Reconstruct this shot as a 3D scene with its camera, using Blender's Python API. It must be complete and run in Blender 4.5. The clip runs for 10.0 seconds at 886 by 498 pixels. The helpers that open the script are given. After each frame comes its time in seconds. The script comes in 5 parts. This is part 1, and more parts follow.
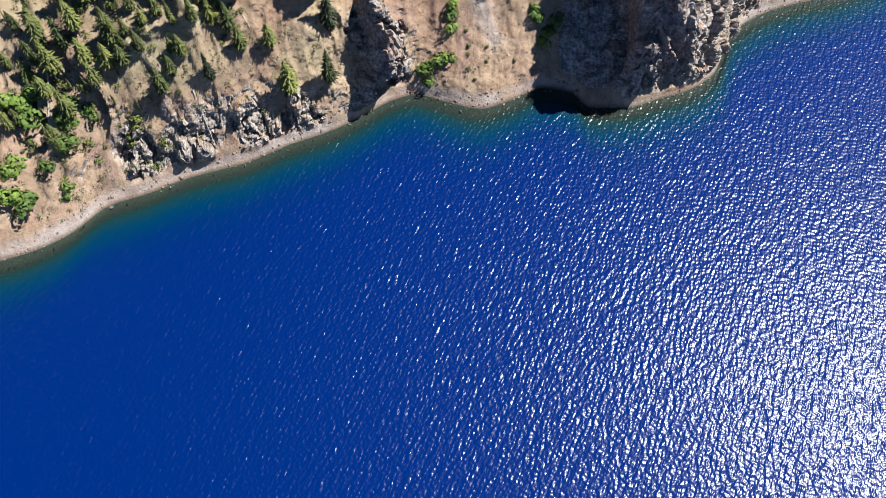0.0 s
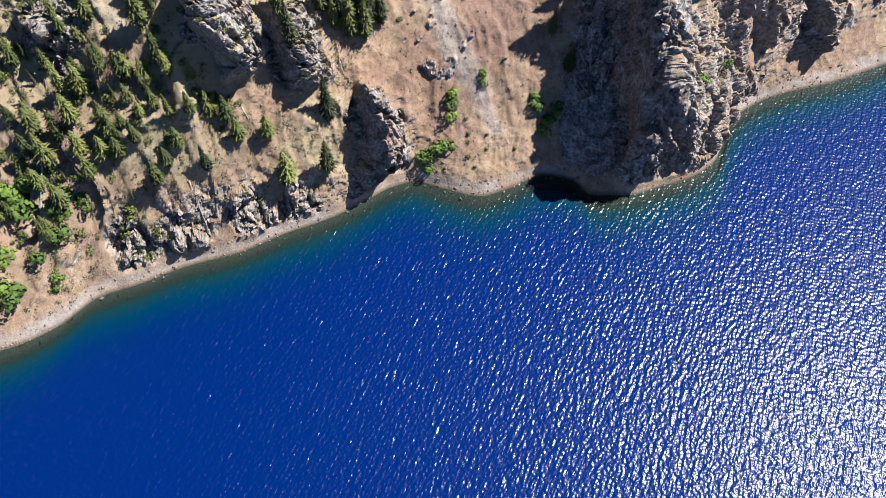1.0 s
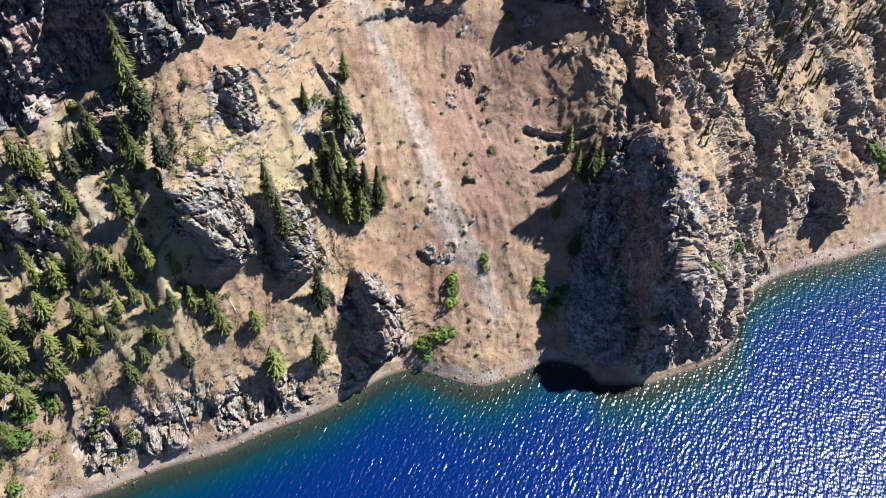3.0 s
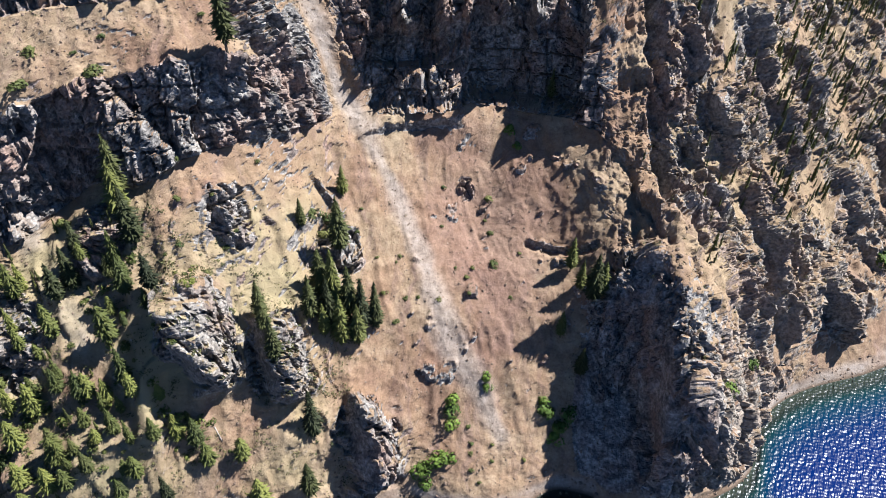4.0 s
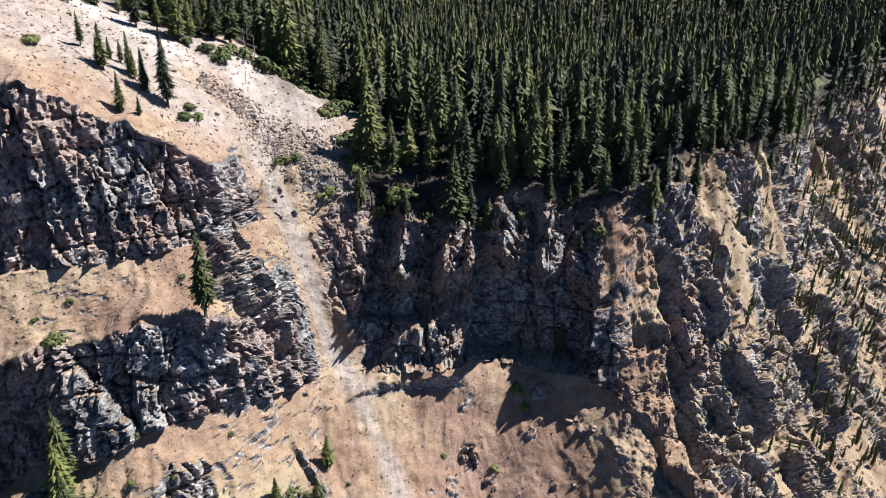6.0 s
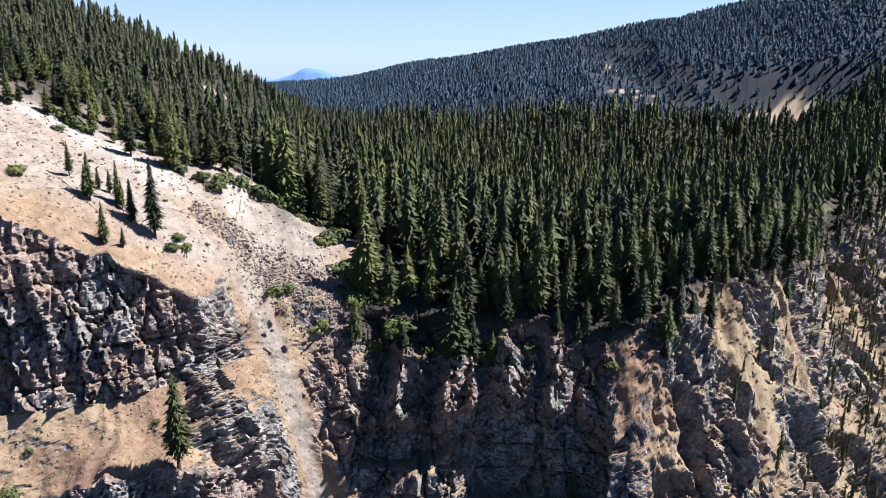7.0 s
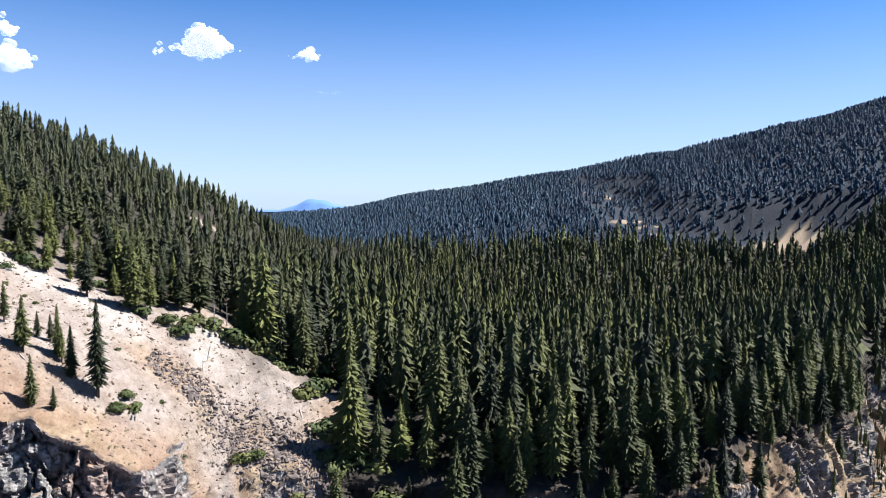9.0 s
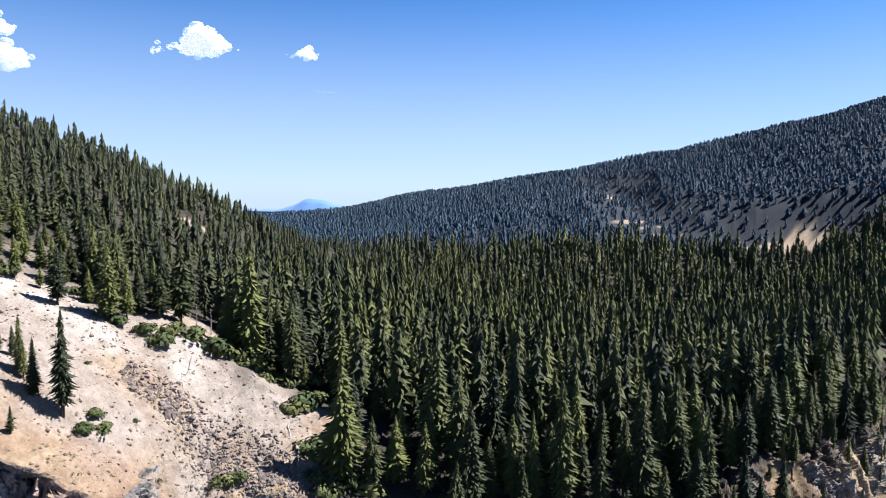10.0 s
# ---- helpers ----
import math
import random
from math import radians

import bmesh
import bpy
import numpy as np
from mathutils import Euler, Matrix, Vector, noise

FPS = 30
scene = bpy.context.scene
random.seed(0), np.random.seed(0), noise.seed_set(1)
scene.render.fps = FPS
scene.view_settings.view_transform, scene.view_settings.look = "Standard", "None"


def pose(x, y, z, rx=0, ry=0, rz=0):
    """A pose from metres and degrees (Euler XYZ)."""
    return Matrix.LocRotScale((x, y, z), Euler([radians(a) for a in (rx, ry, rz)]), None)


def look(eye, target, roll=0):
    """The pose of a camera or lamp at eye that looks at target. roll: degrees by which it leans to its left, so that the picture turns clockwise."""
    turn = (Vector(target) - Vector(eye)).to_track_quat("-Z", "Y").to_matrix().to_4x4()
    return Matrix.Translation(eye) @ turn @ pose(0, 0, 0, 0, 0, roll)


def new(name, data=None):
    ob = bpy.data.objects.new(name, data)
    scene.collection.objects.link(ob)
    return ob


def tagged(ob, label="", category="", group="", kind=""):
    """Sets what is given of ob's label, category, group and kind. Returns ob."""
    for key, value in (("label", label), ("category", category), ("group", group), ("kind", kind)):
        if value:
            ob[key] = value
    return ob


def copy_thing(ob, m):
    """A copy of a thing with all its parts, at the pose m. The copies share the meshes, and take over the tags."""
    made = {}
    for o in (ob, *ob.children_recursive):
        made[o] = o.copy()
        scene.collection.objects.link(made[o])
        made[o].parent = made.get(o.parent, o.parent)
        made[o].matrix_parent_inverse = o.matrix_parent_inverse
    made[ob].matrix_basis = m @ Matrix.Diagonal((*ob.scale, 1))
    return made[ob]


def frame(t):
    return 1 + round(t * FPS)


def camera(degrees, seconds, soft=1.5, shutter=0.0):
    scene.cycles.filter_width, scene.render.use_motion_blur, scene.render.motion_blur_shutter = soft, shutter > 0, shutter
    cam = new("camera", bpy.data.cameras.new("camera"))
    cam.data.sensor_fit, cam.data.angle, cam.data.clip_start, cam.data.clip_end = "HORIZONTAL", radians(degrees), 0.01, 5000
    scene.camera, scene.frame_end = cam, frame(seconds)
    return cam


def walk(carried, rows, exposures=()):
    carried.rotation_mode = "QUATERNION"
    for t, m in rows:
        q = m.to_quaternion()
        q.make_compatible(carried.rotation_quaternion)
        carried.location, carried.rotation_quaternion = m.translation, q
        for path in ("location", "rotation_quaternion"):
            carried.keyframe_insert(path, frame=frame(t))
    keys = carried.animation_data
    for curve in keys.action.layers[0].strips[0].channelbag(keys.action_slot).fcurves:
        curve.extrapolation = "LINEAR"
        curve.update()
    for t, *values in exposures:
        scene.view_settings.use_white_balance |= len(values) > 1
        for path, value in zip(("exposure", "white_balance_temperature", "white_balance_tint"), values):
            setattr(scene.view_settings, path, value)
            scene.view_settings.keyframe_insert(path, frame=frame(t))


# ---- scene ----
cam = camera(63.6, 10.0, soft=1.0)
PATH = [
    (0, (1.043, 7.332, 216.359), (1.041, 8.241, 214.577), 1.6),
    (0.5, (0.486, 13.847, 216.418), (0.485, 14.826, 214.674), 1.7),
    (1, (-0.029, 20.388, 216.517), (-0.029, 21.438, 214.815), 1.8),
    (1.5, (-0.428, 27.03, 216.638), (-0.429, 28.148, 214.98), 1.8),
    (2, (-0.682, 33.766, 216.754), (-0.684, 34.952, 215.143), 1.7),
    (3.5, (-0.788, 54.279, 216.956), (-0.804, 55.694, 215.542), 1.4),
    (4, (-0.787, 61.095, 216.989), (-0.808, 62.598, 215.67), 1.3),
    (4.5, (-0.852, 67.847, 217.026), (-0.879, 69.433, 215.808), 1.2),
    (5, (-0.884, 74.45, 217.061), (-0.916, 76.116, 215.955), 1.1),
    (5.5, (-0.674, 81.187, 217.088), (-0.714, 82.934, 216.117), 1.0),
    (7, (0.191, 101.49, 217.213), (0.122, 103.423, 216.702), 0.8),
    (7.5, (0.216, 108.483, 217.133), (0.141, 110.445, 216.752), 0.7),
    (8, (0.094, 115.636, 217.045), (0.017, 117.615, 216.767), 0.7),
    (8.5, (-0.115, 122.823, 216.984), (-0.194, 124.812, 216.797), 0.7),
    (9, (-0.424, 129.928, 216.95), (-0.503, 131.92, 216.79), 0.8),
    (9.5, (-0.734, 136.989, 216.926), (-0.812, 138.981, 216.765), 0.8),
    (10, (-1.062, 144.065, 216.893), (-1.138, 146.057, 216.732), 0.8),
]
walk(cam, [(t, look(eye, target, roll)) for t, eye, target, roll in PATH], [(0, 1.82, 6100, 10), (10, 1.82, 6100, 10)])

# ---- sky, sun ----
SUN_TURN, SUN_HEIGHT = 70.5, 53.5          # degrees from straight ahead to the right, and above the level
world = bpy.data.worlds.new("sky")
scene.world = world
world.use_nodes = True
wn = world.node_tree.nodes
sky = wn.new("ShaderNodeTexSky")
sky.sky_type = "NISHITA"
sky.sun_disc = False
sky.sun_elevation = radians(SUN_HEIGHT)
sky.sun_rotation = radians(SUN_TURN)
sky.altitude = 2000.0
sky.air_density, sky.dust_density, sky.ozone_density = 0.7, 0.5, 1.6
hue = wn.new("ShaderNodeHueSaturation")
hue.inputs["Saturation"].default_value = 1.22
air = wn.new("ShaderNodeMix")
air.data_type, air.blend_type = "RGBA", "MULTIPLY"
air.inputs[0].default_value, air.inputs[7].default_value = 1.0, (0.80, 1.05, 1.2, 1)
world.node_tree.links.new(sky.outputs[0], hue.inputs["Color"])
world.node_tree.links.new(hue.outputs[0], air.inputs[6])
# pale haze low over the horizon
view = wn.new("ShaderNodeTexCoord")
split = wn.new("ShaderNodeSeparateXYZ")
low_sky = wn.new("ShaderNodeMapRange")
low_sky.interpolation_type = "SMOOTHSTEP"
for at, value in zip((1, 2, 3, 4), (-0.02, 0.3, 0.75, 0.0)):
    low_sky.inputs[at].default_value = value
haze = wn.new("ShaderNodeMix")
haze.data_type = "RGBA"
haze.inputs[7].default_value = (4.3, 4.75, 5.6, 1)
world.node_tree.links.new(view.outputs["Generated"], split.inputs[0])
world.node_tree.links.new(split.outputs["Z"], low_sky.inputs[0])
world.node_tree.links.new(low_sky.outputs[0], haze.inputs[0])
world.node_tree.links.new(air.outputs[2], haze.inputs[6])
world.node_tree.links.new(haze.outputs[2], wn["Background"].inputs[0])
wn["Background"].inputs[1].default_value = 0.045
sun = new("sun", bpy.data.lights.new("sun", "SUN"))
sun.data.energy, sun.data.angle, sun.data.color = 5.0, radians(0.53), (1.0, 0.965, 0.92)
sun.matrix_world = look((0, 0, 0), (-math.sin(radians(SUN_TURN)) * math.cos(radians(SUN_HEIGHT)),
                                     -math.cos(radians(SUN_TURN)) * math.cos(radians(SUN_HEIGHT)),
                                     -math.sin(radians(SUN_HEIGHT))))


# ---- noise ----
def hash3(ix, iy, iz, seed):
    h = (ix.astype(np.int64) * 374761393 + iy.astype(np.int64) * 668265263 + iz.astype(np.int64) * 2147483647 + seed * 1274126177) & 0xFFFFFFFF
    h = ((h ^ (h >> 13)) * 1274126177) & 0xFFFFFFFF
    return ((h ^ (h >> 16)) & 0xFFFFFF) / float(0xFFFFFF)


def noise3(p, seed=0):
    """Smooth value noise in -1..1 at the points p (n, 3)."""
    c = np.floor(p)
    f = p - c
    f = f * f * f * (f * (f * 6 - 15) + 10)
    c = c.astype(np.int64)
    out = 0
    for dx in (0, 1):
        wx = f[:, 0] if dx else 1 - f[:, 0]
        for dy in (0, 1):
            wy = f[:, 1] if dy else 1 - f[:, 1]
            for dz in (0, 1):
                wz = f[:, 2] if dz else 1 - f[:, 2]
                out = out + wx * wy * wz * hash3(c[:, 0] + dx, c[:, 1] + dy, c[:, 2] + dz, seed)
    return out * 2 - 1


def fractal(p, octaves=4, seed=0, ridged=False):
    total, amp, norm = 0, 1.0, 0.0
    for k in range(octaves):
        v = noise3(p * 2.03 ** k + 17.3 * k, seed + k)
        if ridged:
            v = 1 - 2 * np.abs(v)
        total, norm, amp = total + amp * v, norm + amp, amp * 0.5
    return total / norm


def cells(p, seed=0):
    """Distance to the nearest and the second feature point, and the nearest one's random number: blocky rock."""
    c = np.floor(p).astype(np.int64)
    d1 = np.full(len(p), 9.0)
    d2 = np.full(len(p), 9.0)
    rid = np.zeros(len(p))
    for dx in (-1, 0, 1):
        for dy in (-1, 0, 1):
            for dz in (-1, 0, 1):
                q = c + (dx, dy, dz)
                o = np.stack([hash3(q[:, 0], q[:, 1], q[:, 2], seed + s) for s in (11, 23, 37)], 1)
                d = np.sqrt((((q + o) - p) ** 2).sum(1))
                nearer = d < d1
                d2 = np.where(nearer, d1, np.minimum(d2, d))
                rid = np.where(nearer, o[:, 0], rid)
                d1 = np.where(nearer, d, d1)
    return d1, d2, rid


def smooth_curve(nodes, x):
    """A curve through (x, value) nodes without overshoot (monotone cubic)."""
    a = np.array(sorted(nodes), float)
    xs, ys = a[:, 0], a[:, 1]
    d = np.diff(ys) / np.diff(xs)
    m = np.zeros(len(xs))
    m[1:-1] = np.where(d[:-1] * d[1:] > 0, 2 * d[:-1] * d[1:] / (d[:-1] + d[1:] + 1e-12), 0)
    m[0], m[-1] = d[0], d[-1]
    i = np.clip(np.searchsorted(xs, x) - 1, 0, len(xs) - 2)
    h = xs[i + 1] - xs[i]
    t = np.clip((x - xs[i]) / h, 0, 1)
    return (ys[i] * (2 * t ** 3 - 3 * t ** 2 + 1) + m[i] * h * (t ** 3 - 2 * t ** 2 + t)
            + ys[i + 1] * (-2 * t ** 3 + 3 * t ** 2) + m[i + 1] * h * (t ** 3 - t ** 2))


def bell(v, middle, half):
    return np.exp(-((v - middle) / half) ** 2)


def step(v, lo, hi):
    t = np.clip((v - lo) / (hi - lo), 0, 1)
    return t * t * (3 - 2 * t)


# ---- the lie of the land: lines along the slope, as (x, y, z) ----
SHORE = [(-420, -60, 0), (-260, 40, 0), (-148, 108, 0), (-138, 112, 0), (-127, 119, 0), (-116, 131, 0), (-103, 137, 0), (-90, 144, 0), (-71, 151, 0), (-57, 159, 0), (-42, 166, 0),
         (-31, 173, 0), (-20, 181, 0), (-11, 184, 0), (0, 181, 0), (13, 178, 0), (24, 182, 0), (38, 189, 0), (48, 187, 0), (55, 180, 0), (68, 181, 0), (82, 186, 0), (93, 190, 0), (104, 198, 0),
         (115, 220, 0), (135, 234, 0), (162, 243, 0), (188, 255, 0), (420, 370, 0)]
LOWER = [(-420, -20, 30), (-260, 80, 35), (-140, 146, 22), (-119, 167, 39), (-86, 172, 46), (-57, 184, 36), (-36, 184, 22), (-18, 196, 19), (0, 199, 18), (20, 201, 16),
         (40, 206, 17), (49, 210, 17), (56, 212, 20), (61, 211, 21), (65, 202, 26), (69, 192, 40), (73, 191, 46), (82, 194, 37), (93, 202, 28), (104, 213, 17), (117, 232, 16), (132, 247, 20), (160, 262, 18), (230, 300, 22), (420, 420, 40)]
MIDDLE = [(-420, 20, 70), (-260, 110, 75), (-140, 190, 66), (-117, 196, 69), (-80, 205, 78), (-57, 204, 56), (-36, 214, 46), (-18, 226, 50), (0, 236, 56), (20, 237, 54),
          (36, 232, 46), (44, 231, 48), (50, 229, 52), (56, 226, 55), (60, 222, 56), (65, 218, 67), (70, 217, 69), (78, 217, 64), (95, 238, 54), (110, 254, 50), (135, 275, 49), (165, 310, 48), (230, 370, 52), (420, 470, 70)]
LOW_FOOT = [(-420, 40, 90), (-260, 130, 88), (-140, 206, 82), (-124, 211, 83), (-114, 225, 86), (-104, 229, 92), (-95, 225, 94), (-87, 224, 96), (-78, 231, 100), (-63, 243, 99), (-47, 262, 93), (-37, 272, 90), (-22, 281, 89),
            (0, 285, 89), (15, 289, 86), (31, 286, 85), (40, 282, 86), (47, 276, 86), (54, 268, 82), (60, 264, 77), (78, 266, 73), (105, 277, 70), (128, 302, 70), (170, 352, 69), (230, 420, 74), (420, 520, 90)]
LOW_TOP = [(-420, 42, 130), (-260, 132, 124), (-140, 208, 116), (-120, 217, 118), (-108, 225, 122), (-88, 235, 124), (-72, 240, 127), (-62, 248, 122), (-50, 264, 111), (-39, 277, 93),
           (-22, 284, 102), (0, 287, 103), (15, 291, 102), (33, 289, 102), (41, 286, 102), (48, 282, 103), (56, 285, 100), (72, 288, 101), (88, 288, 95), (107, 314, 97), (132, 348, 94), (170, 388, 82), (420, 590, 110)]
HIGH_FOOT = [(-420, 60, 150), (-260, 150, 142), (-140, 228, 136), (-105, 243, 139), (-86, 251, 138), (-68, 264, 139), (-58, 281, 138), (-47, 285, 131), (-32, 287, 116), (-18, 288, 110),
             (0, 288, 110), (18, 292, 112), (36, 290, 112), (46, 288, 114), (57, 300, 123), (75, 315, 131), (100, 337, 138), (135, 376, 120), (172, 440, 112), (200, 466, 122), (420, 660, 150)]
RIM = [(-420, 66, 200), (-260, 156, 190), (-140, 238, 191), (-105, 251, 183), (-90, 261, 173), (-70, 268, 157), (-60, 286, 145), (-47, 298, 147), (-30, 304, 144), (-10, 306, 142),
       (10, 309, 139), (36, 309, 138), (46, 309, 138), (57, 313, 138), (75, 330, 146), (100, 347, 147), (137, 390, 137), (175, 452, 132), (203, 482, 138), (420, 690, 165)]
WOOD_EDGE = [(-420, 150, 262), (-260, 250, 242), (-140, 322, 210), (-118, 338, 196), (-100, 335, 188), (-87, 331, 182), (-72, 331, 174), (-58, 328, 167), (-40, 330, 159),
             (0, 334, 150), (50, 340, 150), (100, 372, 150), (150, 440, 146), (210, 510, 148), (420, 740, 175)]
VALLEY = [(-1100, 640, 520), (-600, 640, 360), (-420, 640, 296), (-260, 640, 240), (-170, 640, 202), (-80, 640, 147), (0, 640, 122), (100, 640, 117), (210, 660, 121), (420, 790, 170), (1100, 1000, 330)]
RIDGE = [(-1.2, 130), (-0.4, 156), (-0.2, 172), (-0.07, 209), (0.05, 236), (0.17, 260), (0.43, 335), (0.62, 407), (1.3, 560)]   # bearing and height of the crest across the valley
LINES = [SHORE, LOWER, MIDDLE, LOW_FOOT, LOW_TOP, HIGH_FOOT, RIM, WOOD_EDGE, VALLEY]
ROWS_BETWEEN = [54, 70, 96, 92, 60, 66, 56, 50]


def far_wall(x, y):
    """Metres behind the foot of the wall across the valley; it nears to the right and is scalloped."""
    along = np.ravel(y) - 0.6 * np.ravel(x)
    p = np.stack([along * 0.0045, (np.ravel(x) + 0.6 * np.ravel(y)) * 0.001, np.zeros(np.size(x))], 1)
    return (x - 150 + 0.6 * (y - 1250)) / 1.166 + 70 * fractal(p, 3, 93).reshape(np.shape(x))


def axis(parts):
    out = [parts[0][0]]
    for start, stop, count in parts:
        out += list(np.linspace(start, stop, count + 1)[1:])
    return np.array(out)


def columns():
    far = 150 * (np.geomspace(1, 13, 40) - 1)
    near = axis([(-190, -145, 45), (-145, 130, 570), (130, 230, 140)])
    return np.concatenate([(-190 - far[1:])[::-1], near, 230 + far[1:]])


def land():
    """The lofted land: vertices (rows, columns, 3), and how far up the slope each row is (0 at the shore, 1 a line)."""
    xs = columns()
    xw = np.clip(xs, -1100, 1100)
    curves = [(smooth_curve([(a, b) for a, b, c in line], np.clip(xw, line[0][0], line[-1][0])),
               smooth_curve([(a, c) for a, b, c in line], np.clip(xw, line[0][0], line[-1][0]))) for line in LINES]
    # past the ends of the lines the slope runs on
    for i, line in enumerate(LINES[:-1]):
        for end, inner in ((line[0], line[1]), (line[-1], line[-2])):
            beyond = (xs < end[0]) if end[0] < 0 else (xs > end[0])
            slope = (end[1] - inner[1]) / (end[0] - inner[0])
            curves[i][0][beyond] = end[1] + slope * (xs[beyond] - end[0])
    # keep the lines in order up the slope
    for i in range(1, len(curves)):
        curves[i] = (np.maximum(curves[i][0], curves[i - 1][0] + (-9 if i == 4 else 0.5)), curves[i][1])
    rows, place = [], []
    for k, d in enumerate((60, 35, 20, 12, 8, 5, 3, 1.5)):                       # the lake bed
        rows.append(np.stack([xs + 0 * d, curves[0][0] - d, -0.42 * d + 0 * xs], 1))
        place.append(-d / 60)
    for k in range(len(curves) - 1):
        (ya, za), (yb, zb) = curves[k], curves[k + 1]
        for j in range(ROWS_BETWEEN[k]):
            t = j / ROWS_BETWEEN[k]
            if k == 7:
                t = t ** 1.6
            rows.append(np.stack([xs, ya + (yb - ya) * t, za + (zb - za) * t], 1))
            place.append(k + t)
    # behind: the valley, the wooded ridge across it, and the land to the horizon
    yv, zv = curves[-1]
    far = np.concatenate([np.arange(0, 240, 16), np.arange(240, 900, 11), 900 + 80 * (np.geomspace(1, 46, 34) - 1)])
    for d in far:
        spread = 1 + d / 640
        x = xs * spread
        y = yv + d
        bearing = x / (y - 140)
        crest = smooth_curve(RIDGE, np.clip(bearing, -1.2, 1.3))
        floor = 140 + (zv - 146) * np.exp(-d / 420)
        rise = np.maximum(crest - floor, 0) * (0.25 * step(y, 700, 1000) + 0.75 * step(y, 780, 1480))
        cut = 0.52 * step(x, 120, 290) * (1 - step(far_wall(x, y), -10, 60))
        z = floor + rise * (1 - cut)
        z = z * step(d, -1, 60) + (1 - step(d, -1, 60)) * zv - step(y, 1500, 2600) * (crest + 120)
        rows.append(np.stack([x, y, z], 1))
        place.append(8 + d / 5000)
    return np.array(rows), np.array(place)


LAND, PLACE = land()


def track(x, y, points, half):
    """1 along a path in plan, 0 away from it."""
    far = np.full(x.shape, 1e9)
    for (ax, ay), (bx, by) in zip(points, points[1:]):
        t = np.clip(((x - ax) * (bx - ax) + (y - ay) * (by - ay)) / ((bx - ax) ** 2 + (by - ay) ** 2), 0, 1)
        far = np.minimum(far, np.hypot(x - ax - t * (bx - ax), y - ay - t * (by - ay)))
    return step(far, half * 1.6, half * 0.2)


def shape_land(v, place):
    """Break the smooth loft into crags, ribs, gullies and scree."""
    n_r, n_c, _ = v.shape
    # soften the creases where strips meet
    for _ in range(5):
        v[1:-1] = 0.5 * v[1:-1] + 0.25 * (v[:-2] + v[2:])
    du = np.gradient(v, axis=1)
    dv = np.gradient(v, axis=0)
    n = np.cross(du, dv)
    n /= np.linalg.norm(n, axis=2, keepdims=True) + 1e-9
    p = v.reshape(-1, 3)
    s = np.repeat(place, n_c)
    steep = 1 - n.reshape(-1, 3)[:, 2]
    x, y, z = p.T
    near = step(y, 620, 480) * step(np.abs(x), 520, 330)
    bank = step(x, -22, -40) * step(s, 1.9, 1.4) * step(s, 0.42, 0.6)      # earth and grass above the low rocks of the shore
    cliff = step(steep, 0.42, 0.62) * (1 - 0.8 * bank)
    wob = fractal(p * 0.09 + 5, 3, 3)
    # crags that stand out of the scree and break off steeply on one side
    crag, lift = np.zeros(len(p)), np.zeros(len(p))
    for cx, cy, size, rise, towards in CRAGS:
        ca, sa = math.cos(radians(towards)), math.sin(radians(towards))
        along = ((x - cx) * ca + (y - cy) * sa) / size + 0.35 * wob
        across = ((y - cy) * ca - (x - cx) * sa) / size + 0.3 * wob
        shape = step(along, -1.3, 0.45) * step(along, 0.85, 0.6) * step(np.abs(across), 1.15, 0.55)
        crag = np.maximum(crag, step(shape, 0.05, 0.35) + step(np.hypot(along - 0.7, across), 0.75, 0.35))
        lift = np.maximum(lift, 1.25 * rise * shape)
    crag = np.minimum(crag, 1)
    right = step(x, 44, 62) * step(s, 0.6, 1.2) * step(s, 7.0, 6.0)
    shoulder = track(x, y, [(58, 298), (60, 281), (61, 264), (63, 250), (68, 238), (78, 228), (85, 222)], 10) * step(s, 1.3, 2.0)
    wall = step(x, -36, -26) * step(x, 47, 41) * step(s, 2.95, 3.3) * step(s, 6.1, 5.7)
    rock = np.maximum(np.maximum(cliff * (1 - 0.8 * shoulder), crag), wall)
    gap = step(fractal(np.stack([(x + 0.42 * y) * 0.05, y * 0.012, z * 0.012], 1), 2, 76), 0.05, 0.3) * right * (1 - crag)
    fins = fractal(np.stack([(x + 0.42 * y) * 0.085, y * 0.014, z * 0.012], 1), 3, 71, ridged=True)
    rock = np.maximum(rock, right * (1 - 0.3 * shoulder) * step(fins + 0.6 * fractal(p * 0.2, 3, 75), 0.1, 0.4))
    rock = rock * (1 - 0.85 * gap)
    lumps = step(fractal(p * 0.13, 3, 57), 0.3, 0.5) * step(x, -20, -45) * step(s, 3.4, 3.0)
    rock = np.clip(np.maximum(rock, lumps * 0.2), 0, 1) * step(s, 0.02, 0.2) * step(s, 7.2, 6.6)
    rock = rock * step(rock + 0.6 * fractal(p * 0.12, 3, 77), 0.15, 0.45)
    stretch = np.maximum(np.linalg.norm(du, axis=2), np.linalg.norm(dv, axis=2)).reshape(-1)
    fine = step(stretch, 1.9, 0.8)
    side = step(np.abs(n.reshape(-1, 3)[:, 0]), 0.45, 0.75) * step(x, 40, 30) * (1 - wall)
    gully = track(x, y, [(-66, 318), (-58, 291), (-48, 281), (-41, 277), (-35, 274)], 8 + 3 * wob)
    rock = rock * (1 - gully)
    warp = p + 1.8 * np.stack([fractal(p * 0.12, 3, 31), fractal(p * 0.12, 3, 35), 0.5 * fractal(p * 0.12, 3, 39)], 1)
    d1, d2, rid = cells(warp * np.array([0.17, 0.17, 0.045]), 41)
    e1, e2, rid2 = cells(warp * np.array([0.42, 0.42, 0.13]), 47)
